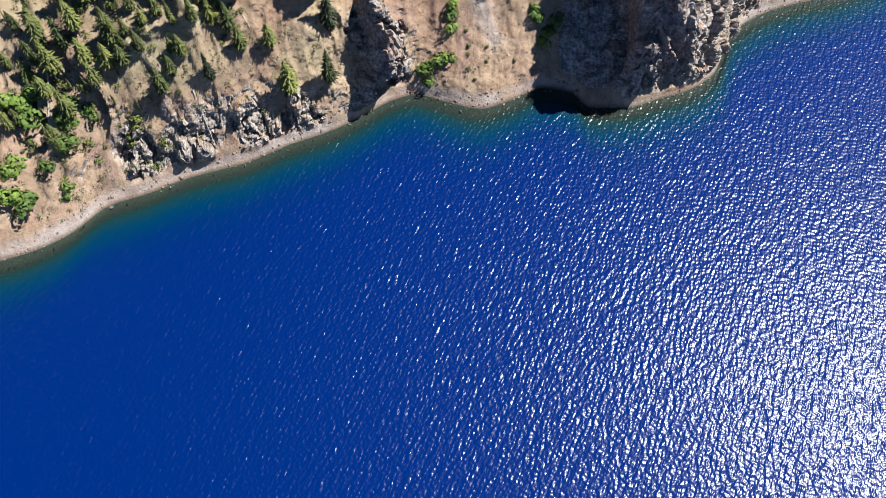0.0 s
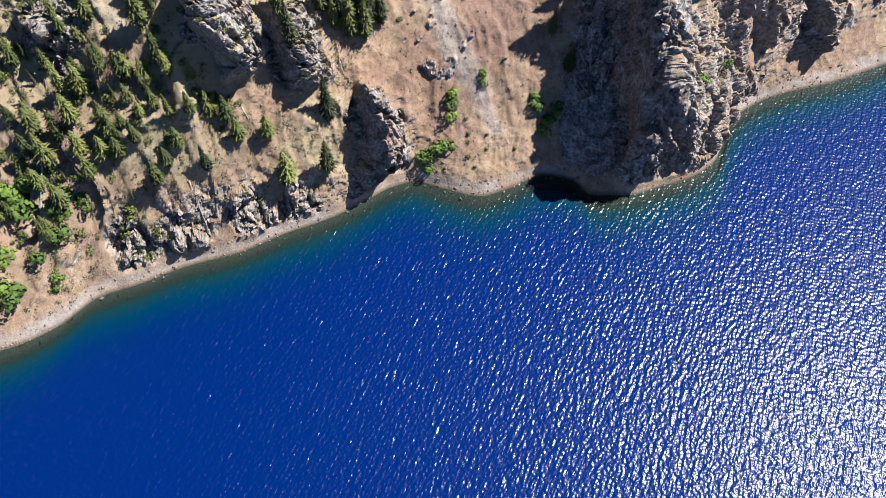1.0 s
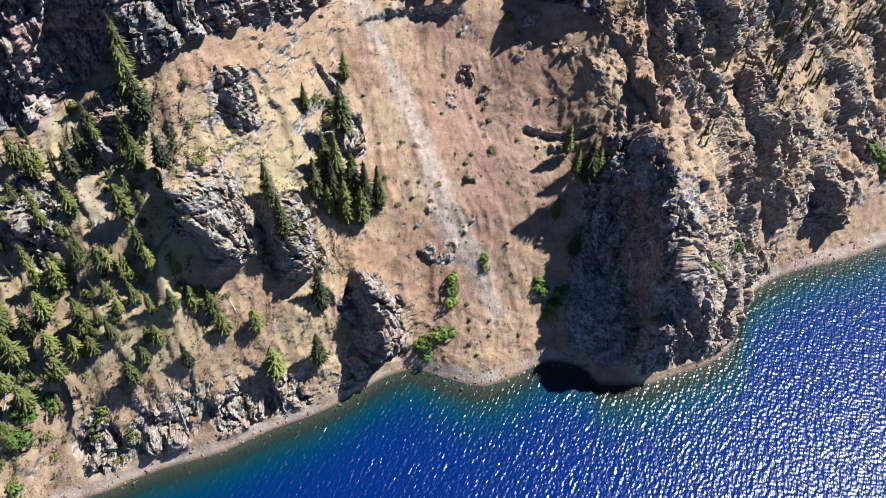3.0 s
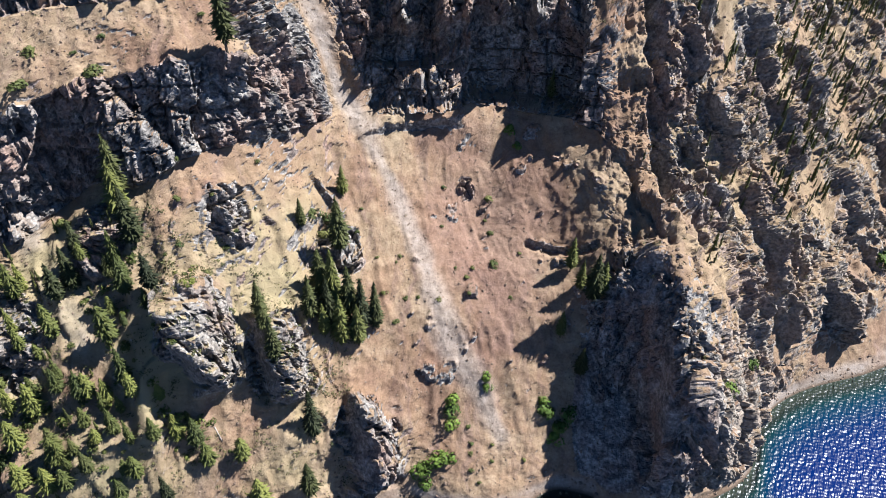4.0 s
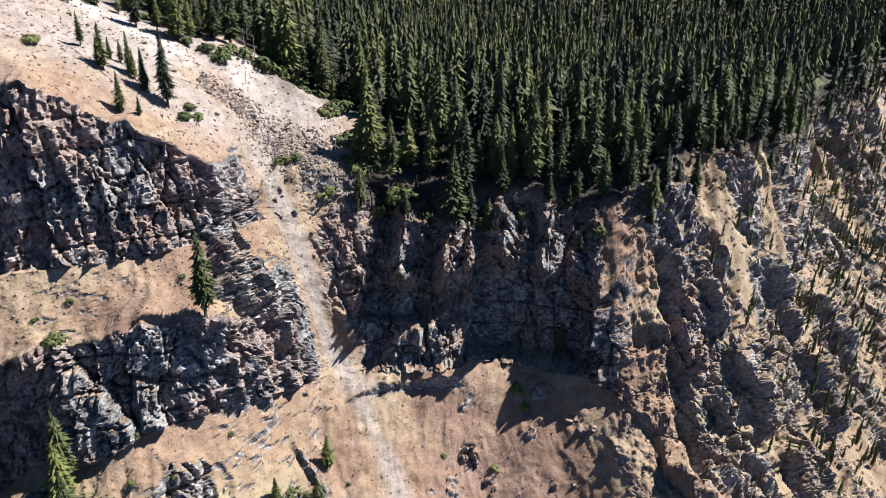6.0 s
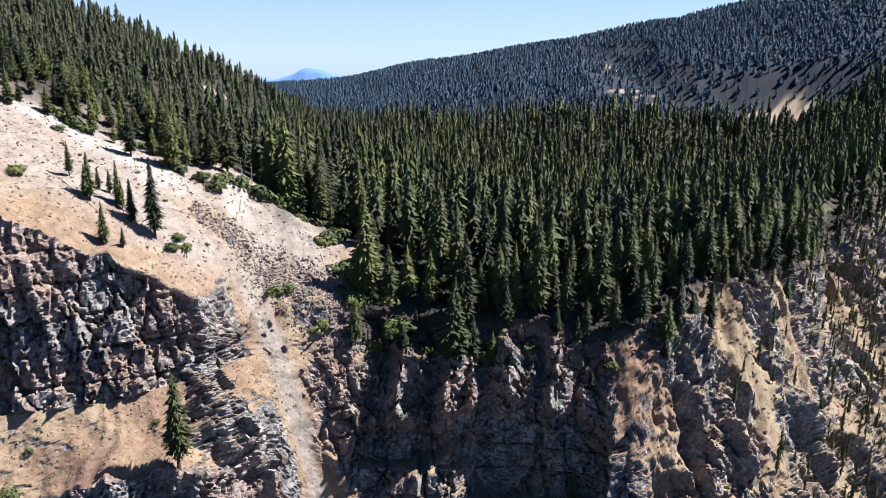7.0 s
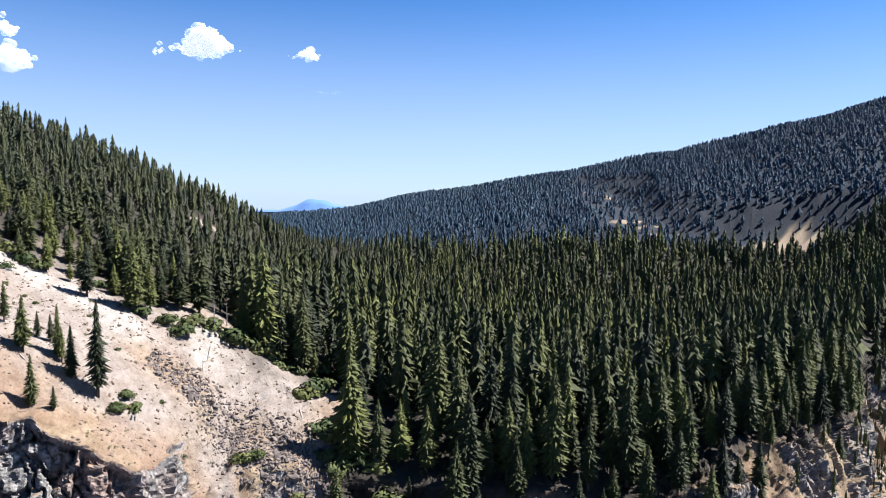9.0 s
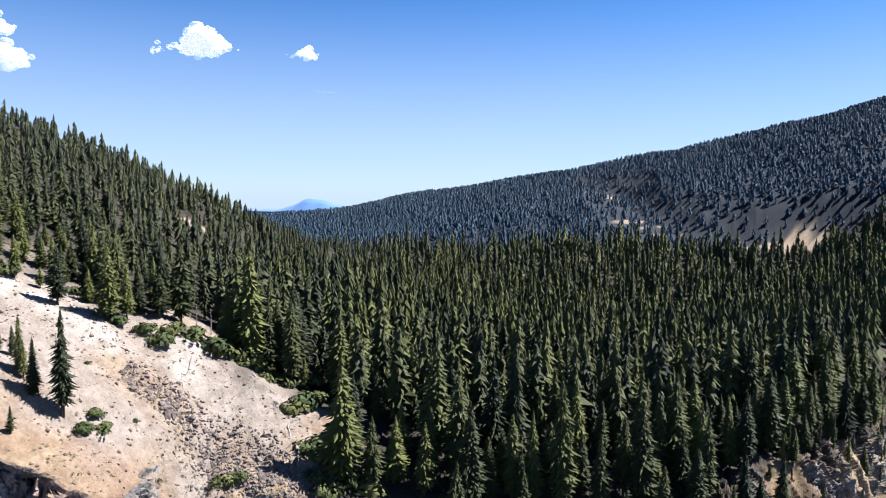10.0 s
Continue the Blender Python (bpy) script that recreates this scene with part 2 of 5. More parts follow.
    g1, g2, rid3 = cells(warp * np.array([0.95, 0.95, 0.5]), 53)
    big = fractal(p * np.array([0.05, 0.05, 0.02]), 3, 21, ridged=True)
    beds = np.abs(((z + 2.5 * fractal(p * 0.03, 2, 45)) * 0.13) % 1.0 - 0.5)
    craggy = 2.6 * big + 5.6 * (rid - 0.5) * (0.4 + 0.6 * fine) + fine * (2.4 * (rid2 - 0.5) + 0.9 * (rid3 - 0.5) - 1.6 * step(d2 - d1, 0.10, 0.0) - 0.9 * step(e2 - e1, 0.12, 0.0) - 1.4 * step(beds, 0.08, 0.0) * step(x, 52, 46))
    ledge = np.round(3.0 * fractal(p * np.array([0.11, 0.11, 0.08]), 3, 66)) / 3.0 + 0.4 * np.round(3.0 * fractal(p * 0.3, 2, 69)) / 3.0
    chunky = 2.0 * ledge + 1.2 * fractal(p * 0.11, 2, 67, ridged=True) + 1.2 * big
    lift = lift * step(s, 0.25, 0.6)
    out = rock * ((1 - side) * craggy * (1 - 0.25 * right) * (1 - 0.4 * shoulder) * (1 - 0.3 * wall) + side * (0.25 + 0.75 * fine) * (chunky + 0.9 * craggy)) + lift
    # buttresses of the wall under the wood, each steep on its shaded side
    stand = np.zeros(len(p))
    for cx, wl, wr, reach, lo, hi in BUTTRESSES:
        u = x - cx - 3.4 * fractal(np.stack([0 * x + cx, y * 0.09, z * 0.11], 1), 3, 79)
        f = np.clip(np.minimum(1 + u / wl, 1 - u / wr), 0, 1)
        tall = step(z, lo - 3, lo + 1.5) * step(z, hi + 3, hi - 2) * (1 - 0.5 * np.clip((z - lo) / (hi - lo), 0, 1))
        stand = np.maximum(stand, reach * f * tall)
    alcove = step(x, 3, 9) * step(x, 45, 39) * step(z, 119, 114) * step(s, 3.0, 3.15)
    stand *= 0.75 + 0.7 * rid2 * fine + 0.35 * fractal(p * 0.2, 2, 84)
    out += wall * (1.3 * stand - 3.5 - 7.0 * alcove)
    out -= 9.0 * bell(np.hypot((x - 9) / 26, (y - 254) / 30), 0, 0.8) * (1 - wall) * step(s, 3.0, 2.7)
    out -= 4.5 * wall * step(x, -34, -30) * step(x, 4, 0) * step(z, 102, 105) * step(z, 118, 112)
    out += 2.2 * shoulder * fractal(p * np.array([0.25, 0.12, 0.12]), 3, 89, ridged=True)
    # narrow gullies beside the shoulder, and a crack across the bowl
    out -= 6.0 * track(x, y, [(65, 303), (67, 285), (69, 268), (73, 250), (80, 238)], 2.6 + 1.2 * wob) * step(s, 1.5, 2.0) * step(s, 6.0, 5.4)
    out -= 2.2 * track(x, y, [(27, 247), (33, 246), (40, 244), (48, 243)], 1.1 + 0.6 * wob)
    soft = (1 - rock) * step(s, 0.0, 0.3)
    bend = 5 * fractal(p * 0.05, 2, 56)
    rill = fractal(np.stack([(x + 0.25 * y + bend) * 0.16, y * 0.035, z * 0.035], 1), 3, 55, ridged=True)
    ribs = fractal(np.stack([(x + 0.3 * y) * 0.05, y * 0.016, z * 0.016], 1), 3, 59, ridged=True) * step(x, -22, -40) * step(s, 3.0, 2.6) * step(s, 0.3, 0.8)
    out += soft * (1.5 * fractal(p * 0.045, 3, 51) + (0.25 + 0.45 * fine) * fractal(p * 0.25, 4, 61) + 0.22 * fine * fractal(p * 1.1, 2, 63) + 0.8 * rill + 0.8 * lumps)
    knobs = step(fractal(p * 0.16, 3, 58), 0.32, 0.46) * step(x, -24, -12) * step(x, 58, 48) * step(s, 3.1, 2.8) * step(s, 0.9, 1.3)
    out += knobs * (0.6 + 1.3 * fractal(p * 0.3, 3, 68, ridged=True))
    rock = np.maximum(rock, 0.55 * knobs)
    out += 2.4 * ribs * (1 - crag)
    blades = fractal(np.stack([(x + 0.5 * y) * 0.13, y * 0.025, z * 0.025], 1), 2, 74, ridged=True)
    right = right * step(x, 50, 68) * (1 - 0.6 * gap) * (1 - step(y, 236, 224) * step(x, 116, 100))
    # broken fins with their steep side towards the bowl
    for width, high, seed in ((19.0, 5.5, 101), (8.0, 1.3, 103)):
        c = (x + 0.42 * y) / width + 1.5 * fractal(p * 0.022, 3, seed)
        f = c - np.floor(c)
        strong = np.clip(0.3 + 2.0 * fractal(p * 0.045, 3, seed + 1), 0, 1)
        out += right * strong * high * ((1 - f) * step(f, 0.0, 0.07) - 0.4)
        rock = np.maximum(rock, right * step(strong, 0.3, 0.6) * np.maximum(step(f, 0.3, 0.12), step(f, 0.9, 0.97)))
    lower = step(x, -28, -42) * step(s, 3.0, 2.5) * step(s, 0.25, 0.7) * (1 - crag)
    for width, high, seed in ((20.0, 5.0, 105), (8.0, 1.2, 107)):
        c = (x + 0.35 * y) / width + 0.9 * fractal(p * 0.035, 3, seed)
        f = c - np.floor(c)
        strong = np.clip(0.35 + 1.4 * fractal(p * 0.035, 2, seed + 1), 0, 1)
        out += lower * strong * high * ((1 - f) * step(f, 0.0, 0.08) - 0.4)
        rock = np.maximum(rock, 0.5 * lower * step(strong, 0.35, 0.7) * np.maximum(step(f, 0.32, 0.12), step(f, 0.9, 0.97)))
    out += right * (1.7 * fins + (1.0 + 0.8 * shoulder) * blades + 1.2 * fractal(p * 0.14, 2, 73, ridged=True))
    out *= near
    m = n.reshape(-1, 3).copy()
    p = p + m * out[:, None]
    # the low rock step that stands before the wall
    terrace = step(x, -37, -33) * step(x, 3.5, -0.5) * step(s, 2.85, 2.98)
    top_z = 106.5 - 0.55 * np.clip(-3 - x, 0, 40) * step(x, -8, -30) - 0.12 * np.clip(-3 - x, 0, 30) + 2.0 * fractal(np.stack([x * 0.12, 0 * y, 0 * z], 1), 2, 86)
    p[:, 1] -= terrace * step(z, top_z + 0.8, top_z - 0.8) * (4.5 + 2.0 * fractal(np.stack([x * 0.2, 0 * y, z * 0.1], 1), 3, 88, ridged=True))
    crest = bell(s, 5.15, 0.55) * step(x, -36, -28) * near
    jag = fractal(np.stack([x * 0.075, y * 0.03, 0 * z], 1), 3, 83, ridged=True)
    p[:, 2] += crest * (7.0 * jag - 1.0)
    p[:, 1] += crest * 4.0 * fractal(np.stack([x * 0.09, 0 * y, z * 0.02], 1), 3, 85)
    top = (bell(s, 4.0, 0.25) + bell(s, 6.0, 0.25)) * step(x, -30, -40) * near
    p[:, 2] += top * 3.0 * fractal(np.stack([x * 0.11, y * 0.06, 0 * z], 1), 3, 87, ridged=True)
    rough_far = (1 - near) * step(s, 6.5, 8.0)
    p[:, 2] += rough_far * (9 * fractal(p * 0.006, 4, 81) + 6 * fractal(p * 0.02, 3, 82, ridged=True) * step(x, 150, 300)) * step(s, 7, 8.02)
    q = p.reshape(n_r, n_c, 3)
    m = np.cross(np.gradient(q, axis=1), np.gradient(q, axis=0))
    m /= np.linalg.norm(m, axis=2, keepdims=True) + 1e-9
    lean = 1 - m[..., 2].reshape(-1)
    bare = np.maximum(rock * step(lean, 0.12, 0.42) + 0.25 * rock, step(lean, 0.5, 0.75) * step(s, 0.05, 0.3) * near)
    bare = np.clip(bare, 0, 1) * step(s, 7.2, 6.6) * (1 - 0.85 * gully) * (1 - 0.6 * shoulder) * (1 - 0.7 * gap) * (1 - 0.65 * bank * (1 - crag))
    bare = np.maximum(bare, step(x, -20, -35) * step(side, 0.1, 0.4) * step(cliff, 0.2, 0.5) * (1 - gully) * step(s, 2.9, 3.1) * step(s, 6.3, 6.0))
    bare = np.maximum(bare, step(np.hypot((x - 66) / 15, (y - 206) / 26), 1.1, 0.8) * step(lean, 0.2, 0.4) * step(s, 0.1, 0.3))
    # spur's shaded foot: rock colour over the scree too, deepening the shade
    bare = np.maximum(bare, step(np.hypot((x - 55) / 13, (y - 206) / 22), 1.15, 0.85) * step(z, 2, 5))
    sleek = step(stretch, 1.2, 1.7)
    return q, bare.reshape(n_r, n_c), sleek.reshape(n_r, n_c)


# middle x, y, size, height, and the way (degrees) in which the crag breaks off
CRAGS = [(-72, 197, 10, 10, 215), (-51, 202, 9, 9, 215), (-24, 192, 10, 10, 190), (-103, 144, 8, 2.5, 240), (-88, 149, 8, 2.5, 240), (-66, 159, 8, 2, 245), (-51, 166, 7, 2, 250), (-121, 192, 9, 4, 220),
         (-99, 214, 8, 5, 215), (6, 262, 3, 1.0, 200), (60, 232, 8, 3, 185), (-66, 224, 6, 2.5, 215), (80, 196, 9, 3, 250), (-35, 236, 6, 2, 200),
         (114, 262, 12, 4, 215), (150, 262, 12, 4, 230), (-60, 262, 8, 3, 230), (96, 285, 10, 6, 215), (83, 300, 8, 5, 215), (110, 267, 9, 5, 210), (76, 250, 6, 5, 205),
         (126, 300, 10, 5, 215), (90, 260, 6, 4, 215), (142, 332, 11, 5, 215), (122, 250, 9, 4, 215), (101, 236, 7, 4, 215), (70, 285, 6, 4, 200), (112, 318, 9, 5, 215), (160, 300, 11, 5, 215)]
# middle x, width of the steep and of the gentle side, how far each stands out, foot and top height
BUTTRESSES = [(-33, 4, 7, 7, 108, 138), (-19, 4, 8, 9, 113, 138), (-6, 3, 7, 8, 113, 139), (12, 4, 8, 8, 114, 138), (27, 3.5, 8, 8, 114, 140), (44, 4, 10, 8, 85, 138),
              (3, 2, 4, 4, 116, 130), (20, 2, 4, 4, 121, 134), (36, 2, 4, 4, 118, 133), (-25, 2, 3, 3, 112, 128), (-12, 2, 3, 3, 110, 126)]
LAND, ROCK, SLEEK = shape_land(LAND, PLACE)


def grid_mesh(name, v):
    n_r, n_c, _ = v.shape
    i = np.arange(n_r * n_c).reshape(n_r, n_c)
    quads = np.stack([i[:-1, :-1], i[:-1, 1:], i[1:, 1:], i[1:, :-1]], -1).reshape(-1, 4)
    me = bpy.data.meshes.new(name)
    me.vertices.add(n_r * n_c)
    me.vertices.foreach_set("co", v.reshape(-1).astype(np.float32))
    me.loops.add(quads.size)
    me.loops.foreach_set("vertex_index", quads.reshape(-1).astype(np.int32))
    me.polygons.add(len(quads))
    me.polygons.foreach_set("loop_start", (np.arange(len(quads)) * 4).astype(np.int32))
    me.update(calc_edges=True)
    return me


def attribute(me, name, values):
    a = me.attributes.new(name, "FLOAT", "POINT")
    a.data.foreach_set("value", values.reshape(-1).astype(np.float32))


# ---- materials ----
def material(name, rough=0.9):
    m = bpy.data.materials.new(name)
    m.use_nodes = True
    b = m.node_tree.nodes["Principled BSDF"]
    b.inputs["Roughness"].default_value = rough
    b.inputs["Specular IOR Level"].default_value = 0.2
    return m, m.node_tree.nodes, m.node_tree.links, b


def ramp(nodes, stops):
    r = nodes.new("ShaderNodeValToRGB")
    r.color_ramp.elements[0].position, r.color_ramp.elements[0].color = stops[0][0], (*stops[0][1], 1)
    r.color_ramp.elements[1].position, r.color_ramp.elements[1].color = stops[-1][0], (*stops[-1][1], 1)
    for at, col in stops[1:-1]:
        r.color_ramp.elements.new(at).color = (*col, 1)
    return r


def tex(nodes, links, scale, detail=6, coords=None, rough=0.6):
    t = nodes.new("ShaderNodeTexNoise")
    t.inputs["Scale"].default_value = scale
    t.inputs["Detail"].default_value = detail
    t.inputs["Roughness"].default_value = rough
    if coords:
        links.new(coords, t.inputs["Vector"])
    return t


def mix(nodes, links, fac, a, b, blend="MIX"):
    m = nodes.new("ShaderNodeMix")
    m.data_type, m.blend_type = "RGBA", blend
    for socket, value in ((m.inputs[0], fac), (m.inputs[6], a), (m.inputs[7], b)):
        if isinstance(value, (int, float)):
            socket.default_value = value
        elif isinstance(value, tuple):
            socket.default_value = (*value, 1)
        else:
            links.new(value, socket)
    return m.outputs[2]


def maths(nodes, links, op, a, b=0.0, clamp=False):
    m = nodes.new("ShaderNodeMath")
    m.operation, m.use_clamp = op, clamp
    for socket, value in ((m.inputs[0], a), (m.inputs[1], b)):
        if isinstance(value, (int, float)):
            socket.default_value = value
        else:
            links.new(value, socket)
    return m.outputs[0]


def field(nodes, name):
    a = nodes.new("ShaderNodeAttribute")
    a.attribute_name = name
    return a.outputs["Fac"]


def land_material():
    m, nd, lk, b = material("slope_of_scree_and_lava", 0.95)
    co = nd.new("ShaderNodeTexCoord").outputs["Object"]
    scree_noise = tex(nd, lk, 0.035, 8, co)
    scree = ramp(nd, [(0.30, (0.144, 0.0869, 0.0626)), (0.45, (0.184, 0.122, 0.0794)), (0.58, (0.215, 0.158, 0.104)), (0.72, (0.233, 0.18, 0.118))])
    lk.new(scree_noise.outputs["Fac"], scree.inputs[0])
    flow = nd.new("ShaderNodeMapping")
    flow.inputs["Scale"].default_value = (0.3, 0.03, 0.03)
    bent = tex(nd, lk, 0.04, 3, co)
    sway = nd.new("ShaderNodeVectorMath")
    sway.operation = "MULTIPLY_ADD"
    sway.inputs[1].default_value = (26, 26, 26)
    lk.new(bent.outputs["Color"], sway.inputs[0])
    lk.new(co, sway.inputs[2])
    lk.new(sway.outputs[0], flow.inputs[0])
    streak = tex(nd, lk, 1.0, 5, flow.outputs[0], 0.65)
    streak_r = ramp(nd, [(0.5, (0, 0, 0)), (0.68, (0.75, 0.75, 0.75))])
    lk.new(streak.outputs["Fac"], streak_r.inputs[0])
    scree_s = mix(nd, lk, streak_r.outputs[0], scree.outputs[0], (0.138, 0.0916, 0.0753))
    scree_s = mix(nd, lk, field(nd, "red"), scree_s, (0.155, 0.097, 0.075))
    grain = tex(nd, lk, 1.3, 8, co, 0.7)
    grain_r = ramp(nd, [(0.3, (0.72, 0.7, 0.68)), (0.6, (1.05, 1.05, 1.05))])
    lk.new(grain.outputs["Fac"], grain_r.inputs[0])
    scree_c = mix(nd, lk, 1.0, scree_s, grain_r.outputs[0], "MULTIPLY")
    pale = mix(nd, lk, field(nd, "pale"), scree_c, mix(nd, lk, 1.0, (0.205, 0.173, 0.15), grain_r.outputs[0], "MULTIPLY"))
    pale = mix(nd, lk, field(nd, "white"), pale, mix(nd, lk, 1.0, (0.27, 0.243, 0.217), grain_r.outputs[0], "MULTIPLY"))
    blotch = tex(nd, lk, 0.3, 5, co, 0.6)
    blotch_r = ramp(nd, [(0.35, (0.78, 0.74, 0.70)), (0.62, (1.06, 1.06, 1.06))])
    lk.new(blotch.outputs["Fac"], blotch_r.inputs[0])
    pale = mix(nd, lk, 1.0, pale, blotch_r.outputs[0], "MULTIPLY")
    brush_n = tex(nd, lk, 0.12, 6, co)
    brush_f = maths(nd, lk, "MULTIPLY", field(nd, "brush"), maths(nd, lk, "MULTIPLY_ADD", brush_n.outputs["Fac"], 3.0), True)
    pale = mix(nd, lk, brush_f, pale, (0.2, 0.163, 0.094))
    rock_noise = tex(nd, lk, 0.22, 10, co, 0.75)
    rock = ramp(nd, [(0.3, (0.018, 0.017, 0.018)), (0.43, (0.085, 0.08, 0.078)), (0.55, (0.205, 0.193, 0.182)), (0.68, (0.33, 0.308, 0.278))])
    lk.new(rock_noise.outputs["Fac"], rock.inputs[0])
    rust = tex(nd, lk, 0.05, 5, co)
    rust_r = ramp(nd, [(0.46, (0, 0, 0)), (0.63, (0.7, 0.7, 0.7))])
    lk.new(rust.outputs["Fac"], rust_r.inputs[0])
    rock_c = mix(nd, lk, rust_r.outputs[0], rock.outputs[0], (0.205, 0.13, 0.1))
    chip = tex(nd, lk, 0.9, 6, co, 0.7)
    chip_r = ramp(nd, [(0.38, (0.5, 0.5, 0.5)), (0.62, (1.32, 1.3, 1.28))])
    lk.new(chip.outputs["Fac"], chip_r.inputs[0])
    rock_c = mix(nd, lk, field(nd, "tuff"), rock_c, (0.225, 0.19, 0.152))
    rock_c = mix(nd, lk, 1.0, rock_c, chip_r.outputs[0], "MULTIPLY")
    rock_c = mix(nd, lk, 0.8, rock_c, grain_r.outputs[0], "MULTIPLY")
    f = nd.new("ShaderNodeMath")
    f.operation = "ADD"
    lk.new(field(nd, "rock"), f.inputs[0])
    g = maths(nd, lk, "MULTIPLY", maths(nd, lk, "SUBTRACT", grain.outputs["Fac"], 0.5), 0.9)
    lk.new(g, f.inputs[1])
    rf = ramp(nd, [(0.32, (0, 0, 0)), (0.52, (1, 1, 1))])
    lk.new(f.outputs[0], rf.inputs[0])
    whole = mix(nd, lk, rf.outputs[0], pale, rock_c)
    # forest floor: brown litter, with the trees' shade darkened into its colour
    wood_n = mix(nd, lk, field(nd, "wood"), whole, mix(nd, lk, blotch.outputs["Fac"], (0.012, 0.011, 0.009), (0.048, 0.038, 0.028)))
    # far ground: blue haze and the ridge's shade put into its colour
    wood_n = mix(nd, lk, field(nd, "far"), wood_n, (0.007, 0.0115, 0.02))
    bed = mix(nd, lk, field(nd, "bed"), wood_n, (0.042, 0.031, 0.023))
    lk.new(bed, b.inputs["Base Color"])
    crack = tex(nd, lk, 0.55, 9, co, 0.6)
    crack.noise_type = "RIDGED_MULTIFRACTAL"
    blocks = nd.new("ShaderNodeTexVoronoi")
    chunks = nd.new("ShaderNodeTexVoronoi")
    chunks.inputs["Scale"].default_value = 1.3
    blocks.inputs["Scale"].default_value = 0.42
    nudge = nd.new("ShaderNodeVectorMath")
    nudge.operation = "MULTIPLY_ADD"
    nudge.inputs[1].default_value = (3, 3, 3)
    nudge_n = tex(nd, lk, 0.35, 3, co)
    lk.new(nudge_n.outputs["Color"], nudge.inputs[0])
    lk.new(co, nudge.inputs[2])
    lk.new(nudge.outputs[0], blocks.inputs["Vector"])
    lk.new(nudge.outputs[0], chunks.inputs["Vector"])
    relief = maths(nd, lk, "ADD", maths(nd, lk, "MULTIPLY", crack.outputs["Fac"], 0.5), maths(nd, lk, "MULTIPLY", blocks.outputs["Distance"], 1.5))
    relief = maths(nd, lk, "ADD", relief, maths(nd, lk, "MULTIPLY", chunks.outputs["Distance"], 0.35))
    height = maths(nd, lk, "SUBTRACT", maths(nd, lk, "MULTIPLY", grain.outputs["Fac"], 0.7), maths(nd, lk, "MULTIPLY", relief, field(nd, "rock")))
    bump = nd.new("ShaderNodeBump")
    bump.inputs["Strength"].default_value, bump.inputs["Distance"].default_value = 1.0, 0.44
    lk.new(height, bump.inputs["Height"])
    lk.new(bump.outputs[0], b.inputs["Normal"])
    return m


def water_material():
    m, nd, lk, b = material("deep_blue_lake_water", 0.1)
    co = nd.new("ShaderNodeTexCoord").outputs["Object"]
    mp = nd.new("ShaderNodeMapping")
    mp.vector_type = "TEXTURE"
    mp.inputs["Rotation"].default_value = (0, 0, radians(-24))
    mp.inputs["Scale"].default_value = (0.85, 2.7, 1)
    lk.new(co, mp.inputs[0])
    w1 = tex(nd, lk, 0.62, 1.6, mp.outputs[0], 0.5)
    w2 = tex(nd, lk, 0.9, 0.0, co, 0.5)
    h = maths(nd, lk, "ADD", w1.outputs["Fac"], maths(nd, lk, "MULTIPLY", w2.outputs["Fac"], 0.5))
    bump = nd.new("ShaderNodeBump")
    bump.inputs["Strength"].default_value, bump.inputs["Distance"].default_value = 1.0, 0.42
    lk.new(h, bump.inputs["Height"])
    deep = nd.new("ShaderNodeBsdfDiffuse")
    tint = ramp(nd, [(0.07, (0.012, 0.01, 0.007)), (0.22, (0.003, 0.016, 0.016)), (0.4, (0.0, 0.0145, 0.033)), (0.65, (0.0, 0.009, 0.046)), (1.0, (0.0, 0.0072, 0.054))])
    lk.new(field(nd, "depth"), tint.inputs[0])
    lk.new(tint.outputs[0], deep.inputs[0])
    clear = nd.new("ShaderNodeBsdfTransparent")
    clear.inputs[0].default_value = (0.6, 0.8, 0.78, 1)
    body = nd.new("ShaderNodeMixShader")
    lk.new(maths(nd, lk, "MULTIPLY", maths(nd, lk, "SUBTRACT", field(nd, "depth"), 0.07), 5.5, True), body.inputs[0])
    lk.new(clear.outputs[0], body.inputs[1])
    lk.new(deep.outputs[0], body.inputs[2])
    gloss = nd.new("ShaderNodeBsdfGlossy")
    gloss.inputs["Roughness"].default_value = 0.26
    gloss.inputs["Color"].default_value = (0.47, 0.48, 0.49, 1)
    lk.new(bump.outputs[0], gloss.inputs["Normal"])
    fres = nd.new("ShaderNodeFresnel")
    fres.inputs[0].default_value = 1.33
    lk.new(bump.outputs[0], fres.inputs["Normal"])
    whole = nd.new("ShaderNodeMixShader")
    lk.new(fres.outputs[0], whole.inputs[0])
    lk.new(body.outputs[0], whole.inputs[1])
    lk.new(gloss.outputs[0], whole.inputs[2])
    lk.new(whole.outputs[0], nd["Material Output"].inputs["Surface"])
    return m


MAT_LAND = land_material()
MAT_WATER = water_material()


# ---- ground and lake ----
HILL_CLEARING = (-146, 512)

def far_bare(x, y):
    """Where the wood across the valley leaves bare slide paths."""
    x, y = np.asarray(x, float), np.asarray(y, float)
    q = far_wall(x, y)
    p = np.stack([(x + 0.6 * y).ravel() * 0.006, (y - 0.6 * x).ravel() * 0.03, 0 * x.ravel() + 4.0], 1)
    v = fractal(p, 3, 97).reshape(x.shape)
    low = (q > -80) & (q < -4) & (v > 0.24)
    return low * np.clip((x - 130) / 60, 0, 1)


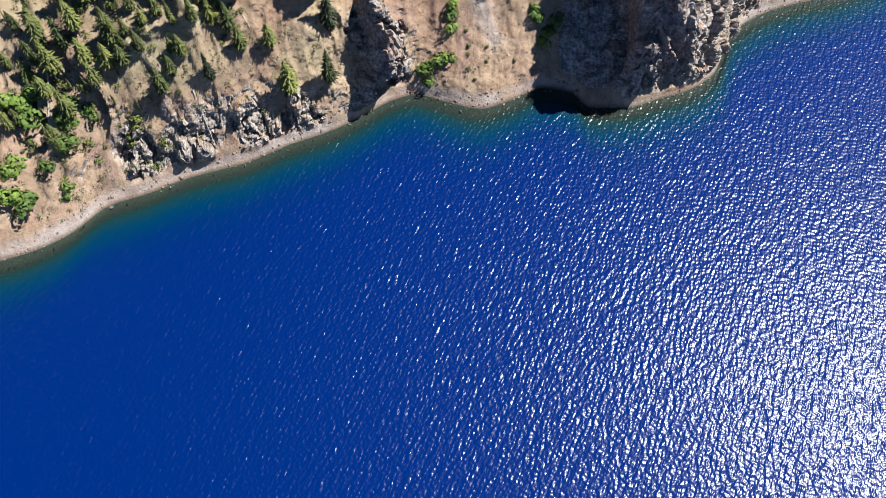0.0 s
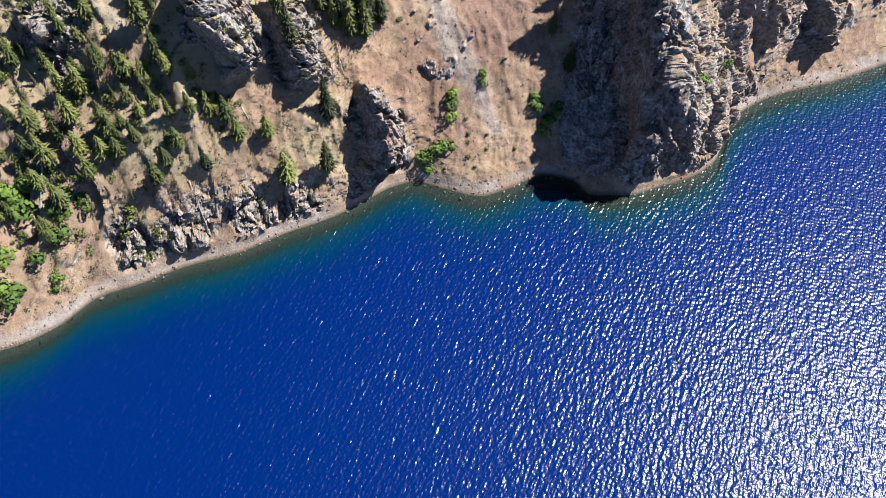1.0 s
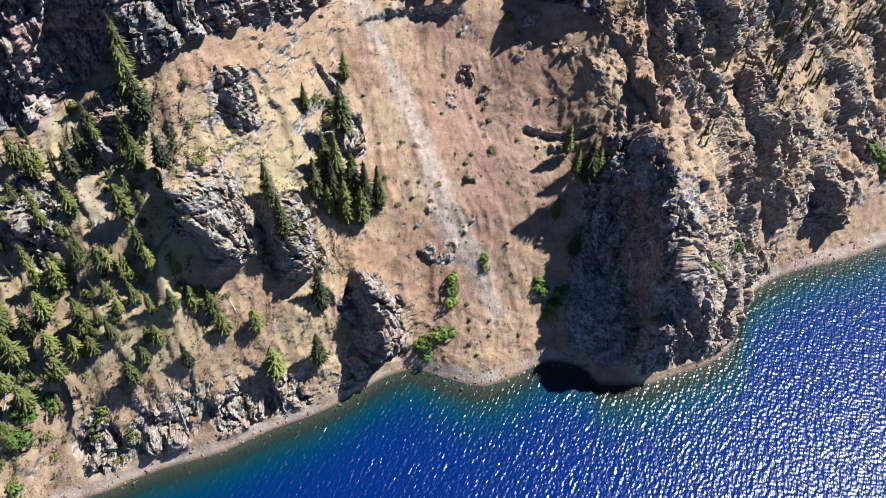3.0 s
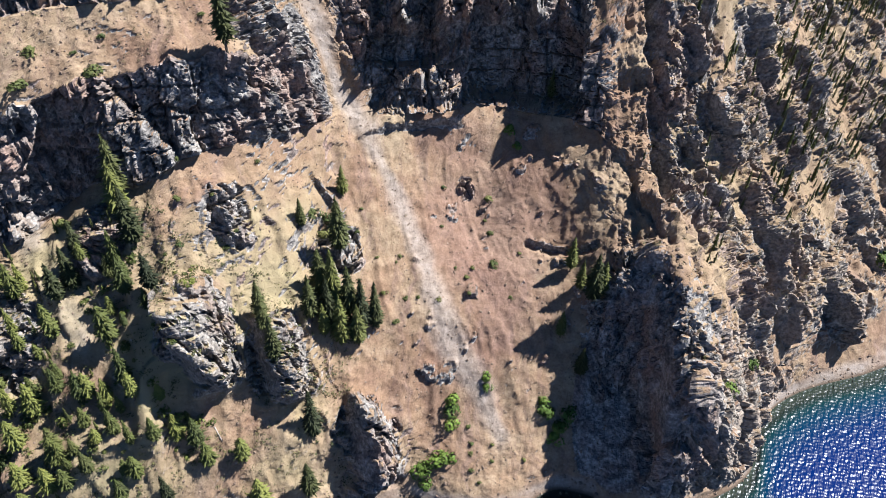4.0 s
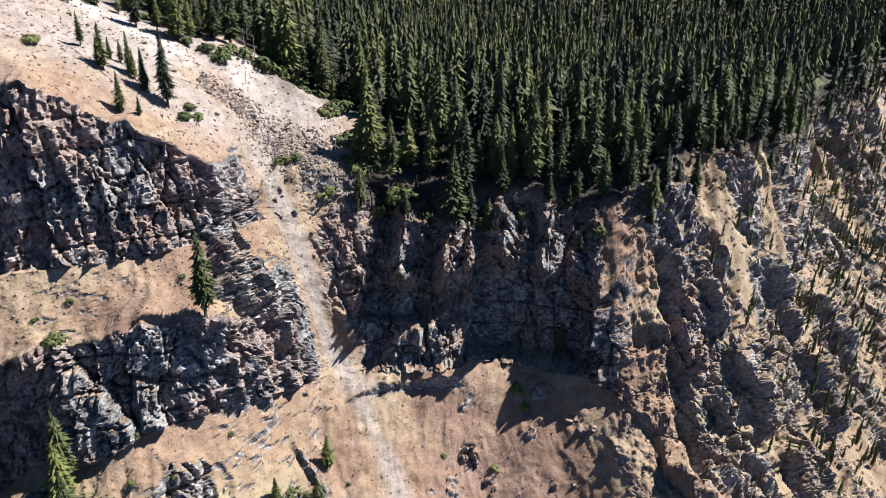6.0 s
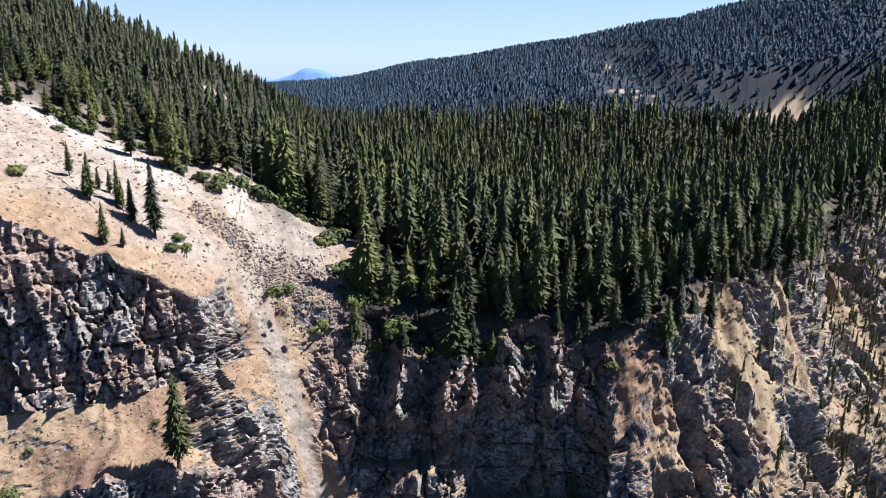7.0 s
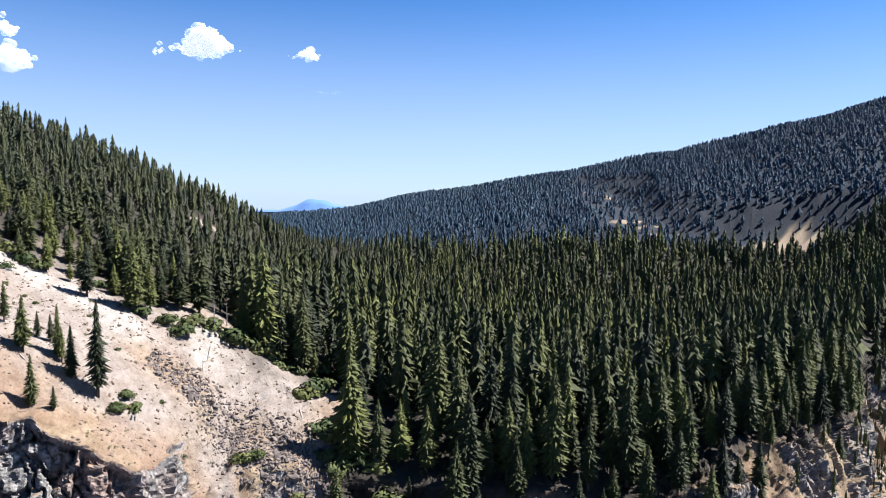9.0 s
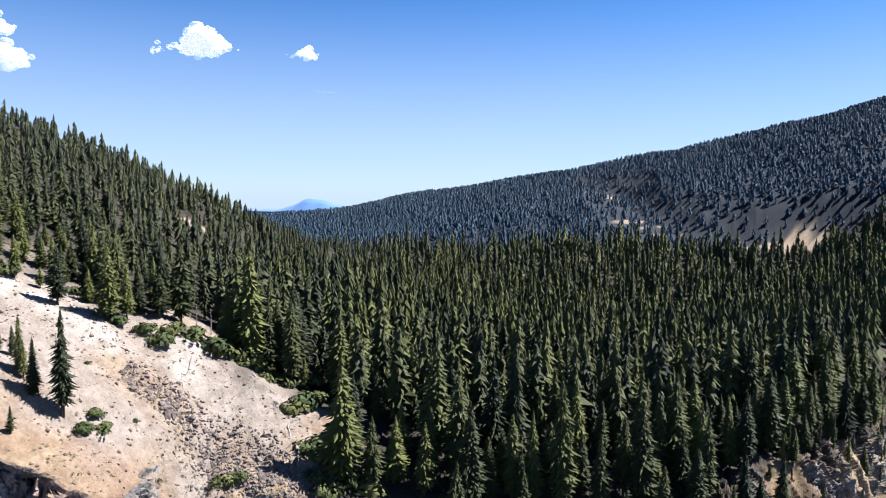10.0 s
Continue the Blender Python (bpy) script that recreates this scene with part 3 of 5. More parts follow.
def build_land():
    me = grid_mesh("ground", LAND)
    n_r, n_c, _ = LAND.shape
    s = np.repeat(PLACE, n_c).reshape(n_r, n_c)
    x, y, z = LAND[..., 0], LAND[..., 1], LAND[..., 2]
    p = LAND.reshape(-1, 3)
    w = fractal(p * 0.05, 3, 91).reshape(n_r, n_c)
    pale = step(s + 0.35 * w, 5.95, 6.4) * step(s, 7.6, 6.9) * step(x, -32, -48) * (0.95 + 0.45 * w)
    chute = 0.75 * track(x, y, [(-35, 274), (-22, 260), (-11, 242), (-6, 230), (-1, 221), (4, 214), (11, 208), (18, 199)], 4.2 + 3.0 * w) * step(s, 5.0, 4.4)
    chute2 = 0.9 * track(x, y, [(-66, 318), (-58, 290), (-48, 281), (-41, 277), (-36, 275), (-33, 273)], 3.5 + 2 * w)
    chute2 = np.maximum(chute2, 0.8 * track(x, y, [(-122, 214), (-113, 202), (-103, 191)], 3.5 + 2 * w))
    brush = step(x, -30, -55) * step(s, 3.2, 2.4) * step(s, 0.3, 0.9) * 0.6 * (0.5 + w) + step(x, 60, 80) * step(s, 1.0, 2.0) * 0.12 * (1 + w)
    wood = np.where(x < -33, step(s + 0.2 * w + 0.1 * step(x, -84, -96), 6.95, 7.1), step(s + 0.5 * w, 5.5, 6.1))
    beach = step(z, 0.1, 0.5) * step(z, 4.6, 2.2) * step(s, 0.7, 0.35) * np.where((x > 50) & (x < 100), 0.3, 1.0)
    beach = beach * np.clip(0.8 + 1.0 * fractal(p * 0.13, 3, 95).reshape(n_r, n_c), 0, 1)
    pale = np.maximum(np.maximum(pale, beach), bell(np.hypot(x - 67, y - 185), 0, 6) * step(z, 28, 18) * 0.9)
    clearing = np.hypot(x - HILL_CLEARING[0], (y - HILL_CLEARING[1]) / 1.4) + 3 * w < 8
    wood[clearing] = 0
    pale[clearing] = 0.8
    far_r = PLACE > 8
    scarp = step(far_wall(x[far_r], y[far_r]), -120, -90) * step(far_wall(x[far_r], y[far_r]), 75, 45) * step(x[far_r], 120, 170)
    wood[far_r] *= 1 - 0.12 * scarp
    wood[far_r] *= 1 - far_bare(x[far_r], y[far_r]) * (y[far_r] < 1330)
    white = track(x, y, [(-128, 311), (-120, 314), (-109, 315), (-94, 312), (-82, 308)], 4.5 + 3 * w)
    white = np.maximum(white, track(x, y, [(-76, 328), (-74, 324), (-72, 315), (-69, 307)], 3.5 + 2 * w))
    white[far_r] = np.maximum(white[far_r], 0.25 * (wood[far_r] < 0.6) * (y[far_r] > 860))
    white = np.maximum(white, 0.22 * np.maximum(chute, chute2))
    strewn = track(x, y, [(-81, 305), (-64, 304), (-53, 303), (-40, 301)], 7 + 4 * w)
    pale *= 1 - 0.75 * strewn
    tuff = step(x, -22, -40) * step(s + 0.5 * w, 2.2, 1.2) + 0.5 * step(x, 74, 90) * step(s + 0.6 * w, 2.5, 1.2) + 0.9 * step(x, 60, 90) * np.clip(0.5 + 1.5 * w, 0, 1)
    red = step(np.hypot((x - 14) / 26, (y - 248) / 38) + 0.5 * w, 1.1, 0.3)
    attribute(me, "red", np.clip(0.75 * red, 0, 1))
    attribute(me, "tuff", np.clip(0.6 * tuff, 0, 0.6))
    attribute(me, "white", np.clip(0.9 * white * ((s < 7.2) | (y > 860)) * (1 - strewn), 0, 1))
    attribute(me, "rock", ROCK * (1 - 0.7 * beach) * (1 - 0.8 * np.maximum(chute, chute2)))
    attribute(me, "pale", np.clip(np.maximum(np.maximum(pale, chute), chute2), 0, 1))
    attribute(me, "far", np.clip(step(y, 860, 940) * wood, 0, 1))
    attribute(me, "brush", np.clip(brush, 0, 1))
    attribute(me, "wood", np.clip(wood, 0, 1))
    attribute(me, "bed", step(z, 1.2, -0.3) * step(s, 0.4, 0.1))
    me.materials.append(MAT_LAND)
    me.polygons.foreach_set("use_smooth", ((SLEEK > 0.4) | (ROCK < 0.2))[:-1, :-1].reshape(-1))
    ob = new("ground", me)
    return tagged(ob, "steep tan scree and dark lava slope above the lake", "ground", kind="structure")


def build_water():
    xs = columns()
    line = SHORE
    ys = smooth_curve([(a, b) for a, b, c in line], np.clip(xs, line[0][0], line[-1][0]))
    lo, hi = xs < line[0][0], xs > line[-1][0]
    ys[lo] = line[0][1] + 0.62 * (xs[lo] - line[0][0])
    ys[hi] = line[-1][1] + 0.47 * (xs[hi] - line[-1][0])
    rows, depth = [], []
    for d in (-9, -5, -2, 0, 2, 4, 6, 8, 11, 14, 18, 23, 30, 45, 80, 150, 400, 1200, 2600):
        rows.append(np.stack([xs, ys - d, 0 * xs], 1))
        depth.append(np.clip(d / 32.0, 0, 1) + 0 * xs)
    me = grid_mesh("water", np.array(rows)[::-1])
    attribute(me, "depth", np.array(depth)[::-1])
    me.materials.append(MAT_WATER)
    return tagged(new("water", me), "deep blue rippled lake water with sun glitter", "water", kind="structure")


GROUND = build_land()
WATER = build_water()


# ---- plants and stones: shapes ----
def part(name, verts, tris, mat, parent=None, label="", smooth=False):
    """One mesh object under a thing."""
    ob = new(name, tri_mesh(name, verts, tris, mat, smooth))
    ob.parent = parent
    return tagged(ob, label) if label else ob


def tri_mesh(name, verts, tris, mat, smooth=False):
    verts, tris = np.asarray(verts, np.float32), np.asarray(tris, np.int32)
    me = bpy.data.meshes.new(name)
    me.vertices.add(len(verts))
    me.vertices.foreach_set("co", verts.reshape(-1))
    me.loops.add(tris.size)
    me.loops.foreach_set("vertex_index", tris.reshape(-1))
    me.polygons.add(len(tris))
    me.polygons.foreach_set("loop_start", (np.arange(len(tris)) * 3).astype(np.int32))
    me.polygons.foreach_set("use_smooth", np.full(len(tris), smooth))
    me.update(calc_edges=True)
    me.materials.append(mat)
    return me


def crown_shape(rng, levels, around, bare=0.1, full=1.0, ragged=0.3, simple=False, power=0.8):
    """Tiers of drooping boughs of a conifer, 1 high and about 1 in radius: each tier a ragged star round the trunk, with loose sprays between."""
    verts, tris = [], []
    lean = rng.uniform(0, 6.28)
    gap = (1 - bare) / levels

    def reach_at(t):
        return full * min(1.0, (1 - t) * 1.2) ** power * (0.6 + 0.4 * min(1, t * 5 + 0.1)) + 0.025

    for i in range(levels):
        t = (i + rng.uniform(-0.25, 0.25)) / levels
        h = bare + (1 - bare) * max(0.0, t)
        reach = reach_at(max(0.0, t)) * rng.uniform(0.8, 1.14)
        count = max(4, int(around * (1 - 0.5 * t)))
        spin = rng.random() * 6.28
        rise = gap * rng.uniform(1.1, 1.6) + 0.045 * reach
        b = len(verts)
        verts.append((0.04 * rng.uniform(-1, 1), 0.04 * rng.uniform(-1, 1), min(h + rise, 0.995)))
        for k in range(count):
            a = spin + 6.283 * (k + rng.uniform(-0.3, 0.3)) / count
            r = reach * (1 + rng.uniform(-ragged, ragged)) * (1 + 0.1 * math.cos(a - lean))
            verts.append((r * math.cos(a), r * math.sin(a), h - gap * rng.uniform(0, 0.7)))
            a += 3.14 / count
            r = reach * rng.uniform(0.4, 0.68)
            verts.append((r * math.cos(a), r * math.sin(a), h + rise * rng.uniform(0.1, 0.4)))
        ring = 2 * count
        tris += [(b, b + 1 + k, b + 1 + (k + 1) % ring) for k in range(ring)]
    if not simple:
        for _ in range(levels * around // 2):
            t = rng.random() ** 1.3
            h, reach, a = bare + (1 - bare) * t, reach_at(t), rng.uniform(0, 6.28)
            r0, r1, w = reach * rng.uniform(0.4, 0.8), reach * rng.uniform(0.85, 1.18), 0.11 * reach + 0.02
            ca, sa = math.cos(a), math.sin(a)
            b, mid, fall = len(verts), 0.5 * (r0 + r1), gap * rng.uniform(0.0, 0.8)
            for far, aside, down in ((r0, 0, -0.3 * gap), (mid, w, 0.5 * fall), (r1, 0, fall), (mid, -w, 0.5 * fall)):
                verts.append((far * ca - aside * sa, far * sa + aside * ca, h - down))
            tris += [(b, b + 1, b + 2), (b, b + 2, b + 3)]
    b = len(verts)
    verts += [(0.05, 0, 0.9), (-0.03, 0.045, 0.9), (-0.03, -0.045, 0.9), (0, 0, 1.02)]
    tris += [(b, b + 1, b + 3), (b + 1, b + 2, b + 3), (b + 2, b, b + 3)]
    return np.array(verts), np.array(tris)


def trunk_shape(sides=6, base=0.018, top=0.003, height=0.97, lean=0.0, rng=None):
    verts, tris = [], []
    levels = [(-0.06, 1.25), (0.0, 1.15), (0.03, 1.0), (0.5, 0.62), (1.0, 0.0)]
    for h, f in levels:
        r = top + (base - top) * f
        for k in range(sides):
            a = 6.283 * k / sides
            verts.append((r * math.cos(a) + lean * h * h, r * math.sin(a), h * height))
    for i in range(len(levels) - 1):
        for k in range(sides):
            a, b2 = i * sides + k, i * sides + (k + 1) % sides
            tris += [(a, b2, b2 + sides), (a, b2 + sides, a + sides)]
    return np.array(verts), np.array(tris)


def dead_shape(rng, stubs=16):
    """Bare stubs of a dead tree."""
    verts, tris = [], []
    for _ in range(stubs):
        h, a, r = rng.uniform(0.25, 0.95), rng.uniform(0, 6.28), rng.uniform(0.03, 0.09)
        ca, sa = math.cos(a), math.sin(a)
        b = len(verts)
        verts += [(0, 0, h - 0.008), (0, 0, h + 0.008), (r * ca - 0.006 * sa, r * sa + 0.006 * ca, h + r * rng.uniform(-0.3, 0.4)), (0.006 * sa, -0.006 * ca, h)]
        tris += [(b, b + 2, b + 1), (b, b + 3, b + 2), (b + 1, b + 2, b + 3)]
    return np.array(verts), np.array(tris)


def bush_shape(rng, leaves=150, lumps=5):
    """Small leaf sprays on a few lumps, 1 in radius, uneven."""
    verts, tris = [], []
    centres = [(rng.uniform(-0.5, 0.5), rng.uniform(-0.5, 0.5), rng.uniform(0.15, 0.5), rng.uniform(0.35, 0.62)) for _ in range(lumps)]
    for i in range(leaves):
        cx, cy, cz, cr = centres[i % lumps]
        d = Vector((rng.gauss(0, 1), rng.gauss(0, 1), abs(rng.gauss(0, 1)) * 0.9 - 0.15)).normalized()
        c = Vector((cx, cy, cz)) + d * cr * rng.uniform(0.75, 1.1)
        u = d.orthogonal().normalized()
        u.rotate(Matrix.Rotation(rng.uniform(0, 6.28), 3, d))
        w = d.cross(u)
        s = rng.uniform(0.10, 0.2)
        b = len(verts)
        lift = d * s * rng.uniform(-0.2, 0.5)
        verts += [c - u * s, c + w * s * 0.7 + lift * 0.3, c + u * s + lift, c - w * s * 0.7 - lift * 0.2]
        tris += [(b, b + 1, b + 2), (b, b + 2, b + 3)]
    return np.array([tuple(v) for v in verts]), np.array(tris)


def stone_shape(rng, fine=False):
    bm = bmesh.new()
    bmesh.ops.create_icosphere(bm, subdivisions=2 if fine else 1, radius=1.0)
    cuts = [(Vector((rng.gauss(0, 1), rng.gauss(0, 1), rng.gauss(0, 1))).normalized(), rng.uniform(0.28, 0.7)) for _ in range(11)]
    for v in bm.verts:
        for d, far in cuts:
            over = v.co.dot(d) - far
            if over > 0:
                v.co -= d * over
        v.co += Vector((rng.uniform(-1, 1), rng.uniform(-1, 1), rng.uniform(-1, 1))) * 0.04
    bm.verts.index_update()
    verts = np.array([tuple(v.co) for v in bm.verts])
    tris = np.array([[v.index for v in f.verts] for f in bm.faces])
    bm.free()
    return verts, tris


def scatter_mesh(name, shapes, places, mat, label, category, attr="tint"):
    """Many alike things joined into one object of kind stuff. places: rows of x, y, z, width, height, turn, shape, tint."""
    allv, allt, tint, base = [], [], [], 0
    places = np.asarray(places, float)
    for k, (sv, st) in enumerate(shapes):
        rows = places[places[:, 6].astype(int) == k]
        if not len(rows):
            continue
        c, s = np.cos(rows[:, 5])[:, None], np.sin(rows[:, 5])[:, None]
        x = (sv[None, :, 0] * c - sv[None, :, 1] * s) * rows[:, 3:4] + rows[:, 0:1]
        y = (sv[None, :, 0] * s + sv[None, :, 1] * c) * rows[:, 3:4] + rows[:, 1:2]
        z = sv[None, :, 2] * rows[:, 4:5] + rows[:, 2:3]
        allv.append(np.stack([x, y, z], -1).reshape(-1, 3))
        allt.append((st[None] + (np.arange(len(rows)) * len(sv))[:, None, None]).reshape(-1, 3) + base)
        tint.append(np.repeat(rows[:, 7], len(sv)))
        base += len(rows) * len(sv)
    me = tri_mesh(name, np.concatenate(allv), np.concatenate(allt), mat)
    attribute(me, attr, np.concatenate(tint))
    return tagged(new(name, me), label, category, kind="stuff")


# ---- plants and stones: materials ----
def leaf_material(name, dark, light, joined, dry=None):
    m, nd, lk, b = material(name, 0.75)
    co = nd.new("ShaderNodeTexCoord").outputs["Object"]
    if joined:
        rnd = field(nd, "tint")
    else:
        rnd = nd.new("ShaderNodeObjectInfo").outputs["Random"]
    stops = [(0.0, dark), (0.6, tuple(0.5 * (p + q) for p, q in zip(dark, light))), (0.95, light)]
    if dry:
        stops += [(0.985, dry), (1.0, dry)]
    r = ramp(nd, stops)
    lk.new(rnd, r.inputs[0])
    n = tex(nd, lk, 0.9 if joined else 9.0, 4, co)
    nr = ramp(nd, [(0.3, (0.55, 0.6, 0.6)), (0.7, (1.35, 1.25, 1.0))])
    lk.new(n.outputs["Fac"], nr.inputs[0])
    lk.new(mix(nd, lk, 1.0, r.outputs[0], nr.outputs[0], "MULTIPLY"), b.inputs["Base Color"])
    return m


def plain_material(name, a, c, scale, rough=0.9, bump=0.4, metres=0.1):
    m, nd, lk, b = material(name, rough)
    co = nd.new("ShaderNodeTexCoord").outputs["Object"]
    n = tex(nd, lk, scale, 7, co, 0.65)
    r = ramp(nd, [(0.3, a), (0.7, c)])
    lk.new(n.outputs["Fac"], r.inputs[0])
    rnd = nd.new("ShaderNodeObjectInfo").outputs["Random"]
    v = ramp(nd, [(0.0, (0.75, 0.72, 0.7)), (1.0, (1.15, 1.12, 1.1))])
    lk.new(rnd, v.inputs[0])
    lk.new(mix(nd, lk, 1.0, r.outputs[0], v.outputs[0], "MULTIPLY"), b.inputs["Base Color"])
    bp = nd.new("ShaderNodeBump")
    bp.inputs["Strength"].default_value, bp.inputs["Distance"].default_value = bump, metres
    lk.new(n.outputs["Fac"], bp.inputs["Height"])
    lk.new(bp.outputs[0], b.inputs["Normal"])
    return m


MAT_FIR = leaf_material("dark_green_needles", (0.014, 0.019, 0.009), (0.082, 0.09, 0.025), False)
MAT_FIR_JOINED = leaf_material("dark_green_needles_of_the_wood", (0.014, 0.019, 0.009), (0.08, 0.086, 0.024), True)
MAT_GOLD = leaf_material("golden_dying_needles", (0.14, 0.085, 0.02), (0.22, 0.13, 0.03), False)
# the air's blue haze is mixed into the far needles' colour
MAT_FAR = leaf_material("haze_tinted_far_needles", (0.02, 0.043, 0.077), (0.034, 0.063, 0.105), True)
MAT_PINE = leaf_material("yellow_green_needles", (0.03, 0.04, 0.012), (0.105, 0.115, 0.03), False)
MAT_BUSH = leaf_material("bright_green_leaves", (0.032, 0.058, 0.011), (0.082, 0.125, 0.021), False)
MAT_SCRUB = leaf_material("dull_green_leaves", (0.03, 0.038, 0.015), (0.075, 0.075, 0.028), True)
MAT_BARK = plain_material("grey_brown_bark", (0.04, 0.032, 0.026), (0.10, 0.082, 0.066), 14)
MAT_SILVER = plain_material("bleached_dead_wood", (0.18, 0.165, 0.145), (0.33, 0.30, 0.27), 10)
MAT_STONE = plain_material("grey_lava_stone", (0.046, 0.039, 0.037), (0.165, 0.135, 0.12), 1.2, 0.95, 0.6, 0.3)
MAT_RUBBLE = plain_material("tan_rubble", (0.0924, 0.0672, 0.0529), (0.235, 0.176, 0.13), 0.7, 0.95, 0.5, 0.2)

# ---- where things stand ----
from mathutils.bvhtree import BVHTree


def ground_tree():
    n_r, n_c, _ = LAND.shape
    keep_r = PLACE < 8.4
    v = LAND[keep_r]
    i = np.arange(v.shape[0] * n_c).reshape(v.shape[0], n_c)
    quads = np.stack([i[:-1, :-1], i[:-1, 1:], i[1:, 1:], i[1:, :-1]], -1).reshape(-1, 4)
    return BVHTree.FromPolygons(v.reshape(-1, 3).tolist(), quads.tolist())


SLOPE = ground_tree()


def drop(x, y):
    """The ground's height and upward lean at x, y."""
    hit, normal, _, _ = SLOPE.ray_cast(Vector((x, y, 900)), Vector((0, 0, -1)))
    return (hit.z, abs(normal.z)) if hit else (None, 0)


def line_y(line, x):
    return float(smooth_curve([(a, b) for a, b, c in line], np.array([min(max(x, line[0][0]), line[-1][0])]))[0])


rng = random.Random(5)
FIR_CROWNS = [crown_shape(rng, 34, 13, bare, full, 0.42, power=pw) for bare, full, pw in ((0.06, 1.0, 0.8), (0.12, 0.9, 0.65), (0.04, 1.05, 0.95), (0.16, 0.9, 0.6), (0.1, 0.95, 0.75))]
MID_CROWNS = [crown_shape(rng, 19, 8, bare, full, 0.4, True, pw) for bare, full, pw in ((0.08, 1.0, 0.8), (0.14, 0.9, 0.65), (0.05, 1.05, 0.9), (0.12, 0.85, 0.6))]
LIGHT_CROWNS = [crown_shape(rng, 8, 6, bare, full, 0.3, True, pw) for bare, full, pw in ((0.08, 1.0, 0.8), (0.14, 0.9, 0.65), (0.05, 1.05, 0.9), (0.12, 0.85, 0.6))]
FAR_CROWNS = [crown_shape(rng, 3, 5, bare, full, 0.25, True, pw) for bare, full, pw in ((0.1, 1.0, 0.8), (0.05, 0.9, 0.7), (0.15, 1.05, 0.65))]


def make_tree(name, crown, mat, label, group):
    """One tree 1 high at the origin: an empty with trunk and crown."""
    root = tagged(new(name), label, "tree", group)
    tv, tt = trunk_shape()
    part("trunk", tv, tt, MAT_BARK, root)
    cv, ct = crown
    part("crown", cv, ct, mat, root)
    return root


def plant(master, x, y, height, width, turn, sink=0.25):
    z, _ = drop(x, y)
    if z is None:
        return None
    ob = copy_thing(master, Matrix())
    ob.matrix_basis = Matrix.Translation((x, y, z - sink)) @ Matrix.Rotation(turn, 4, "Z") @ Matrix.Diagonal((height, height, height, 1))
    crown = next(c for c in ob.children if c.name.startswith("crown"))
    crown.scale = (width / height, width / height, 1)
    return ob


def wooded(x, y):
    """How thick the wood stands at x, y: 0 none, 1 full."""
    if x < -34:
        edge = line_y(WOOD_EDGE, x) + (5 if x > -80 else max(-22.0, 5 + (x + 80) * 1.6)) + 3 * math.sin(x * 0.31)
        return 1.0 if y > edge else 0.0
    edge = (line_y(RIM, x) - 9 if x < 55 else line_y(HIGH_FOOT, x) + 2) + 2.5 * math.sin(x * 0.4)
    if y > edge:
        return 1.0
    return 0.0


def bare_hill(x, y):
    """Small clearings with pale ground on the wooded hillside."""
    return math.hypot(x - HILL_CLEARING[0], (y - HILL_CLEARING[1] + 16) / 2.6) < 9


def wood_places():
    """Trees on a jittered grid over the wood, near ones closer."""
    near, mid, far = [], [], []
    r = random.Random(11)
    y = 285.0
    while y < 900:
        step_y = 5.8 if y < 420 else (6.8 if y < 600 else 7.8)
        reach = min(0.72 * (y - 100) + 20, 560)
        x = -reach
        while x < reach:
            px, py = x + r.uniform(-0.45, 0.45) * step_y, y + r.uniform(-0.45, 0.45) * step_y
            x += step_y
            gap = noise.noise(Vector((px * 0.07, py * 0.07, 8.0)))
            if wooded(px, py) < 0.5 or r.random() < 0.06 + max(0, 0.5 * gap) * (1 if py > 350 else 0.2):
                continue
            z, up = drop(px, py)
            if z is None or up < 0.35:
                continue
            h = r.uniform(17, 28) * (1.05 - 0.45 * max(0, gap + 0.1)) * (1.0 if r.random() > 0.42 else r.uniform(0.35, 0.8))
            h *= 1.12 - 0.52 * min(1, max(0, (-px - 70) / 40))
            if bare_hill(px, py):
                continue
            if -40 < px < 8 and py < 332 and r.random() < 0.25:
                continue
            if px > -34 and py < line_y(RIM, px) + 3:
                if r.random() < 0.3:
                    continue
                h *= r.uniform(0.35, 1.0)
            wide = 1.0 if py < 425 else 1.1
            row = (px, py, z - 0.3, wide * (h * r.uniform(0.115, 0.175) + 0.5), h, r.uniform(0, 6.28), r.randrange(4) + (0 if py < 425 else 4), r.random() * (0.94 if px > -85 else 0.5))
            (near if py < 420 else mid).append(row)
        y += step_y
    y = 900.0
    while y < 1530:
        reach = 0.72 * (y - 100)
        x = -0.6 * reach
        while x < reach:
            px, py = x + r.uniform(-5, 5), y + r.uniform(-5, 5)
            x += 7.2
            z, up = drop(px, py)
            if z is None:
                continue
            if px > 150 and -90 < float(far_wall(np.array([px]), np.array([py]))[0]) < 50 and r.random() < 0.6:
                continue
            h = r.uniform(7, 12)
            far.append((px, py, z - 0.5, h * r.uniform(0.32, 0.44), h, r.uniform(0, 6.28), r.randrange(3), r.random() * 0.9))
        y += 7.6
    far = np.array(far)
    return near, mid, far[far_bare(far[:, 0], far[:, 1]) < 0.5]


NEAR_WOOD, MID_WOOD, FAR_WOOD = wood_places()

# ---- the wood ----
FIRS = [make_tree("fir_tree", c, MAT_FIR, "dark green slender fir standing in the dense wood", "firs at the front of the wood") for c in FIR_CROWNS]
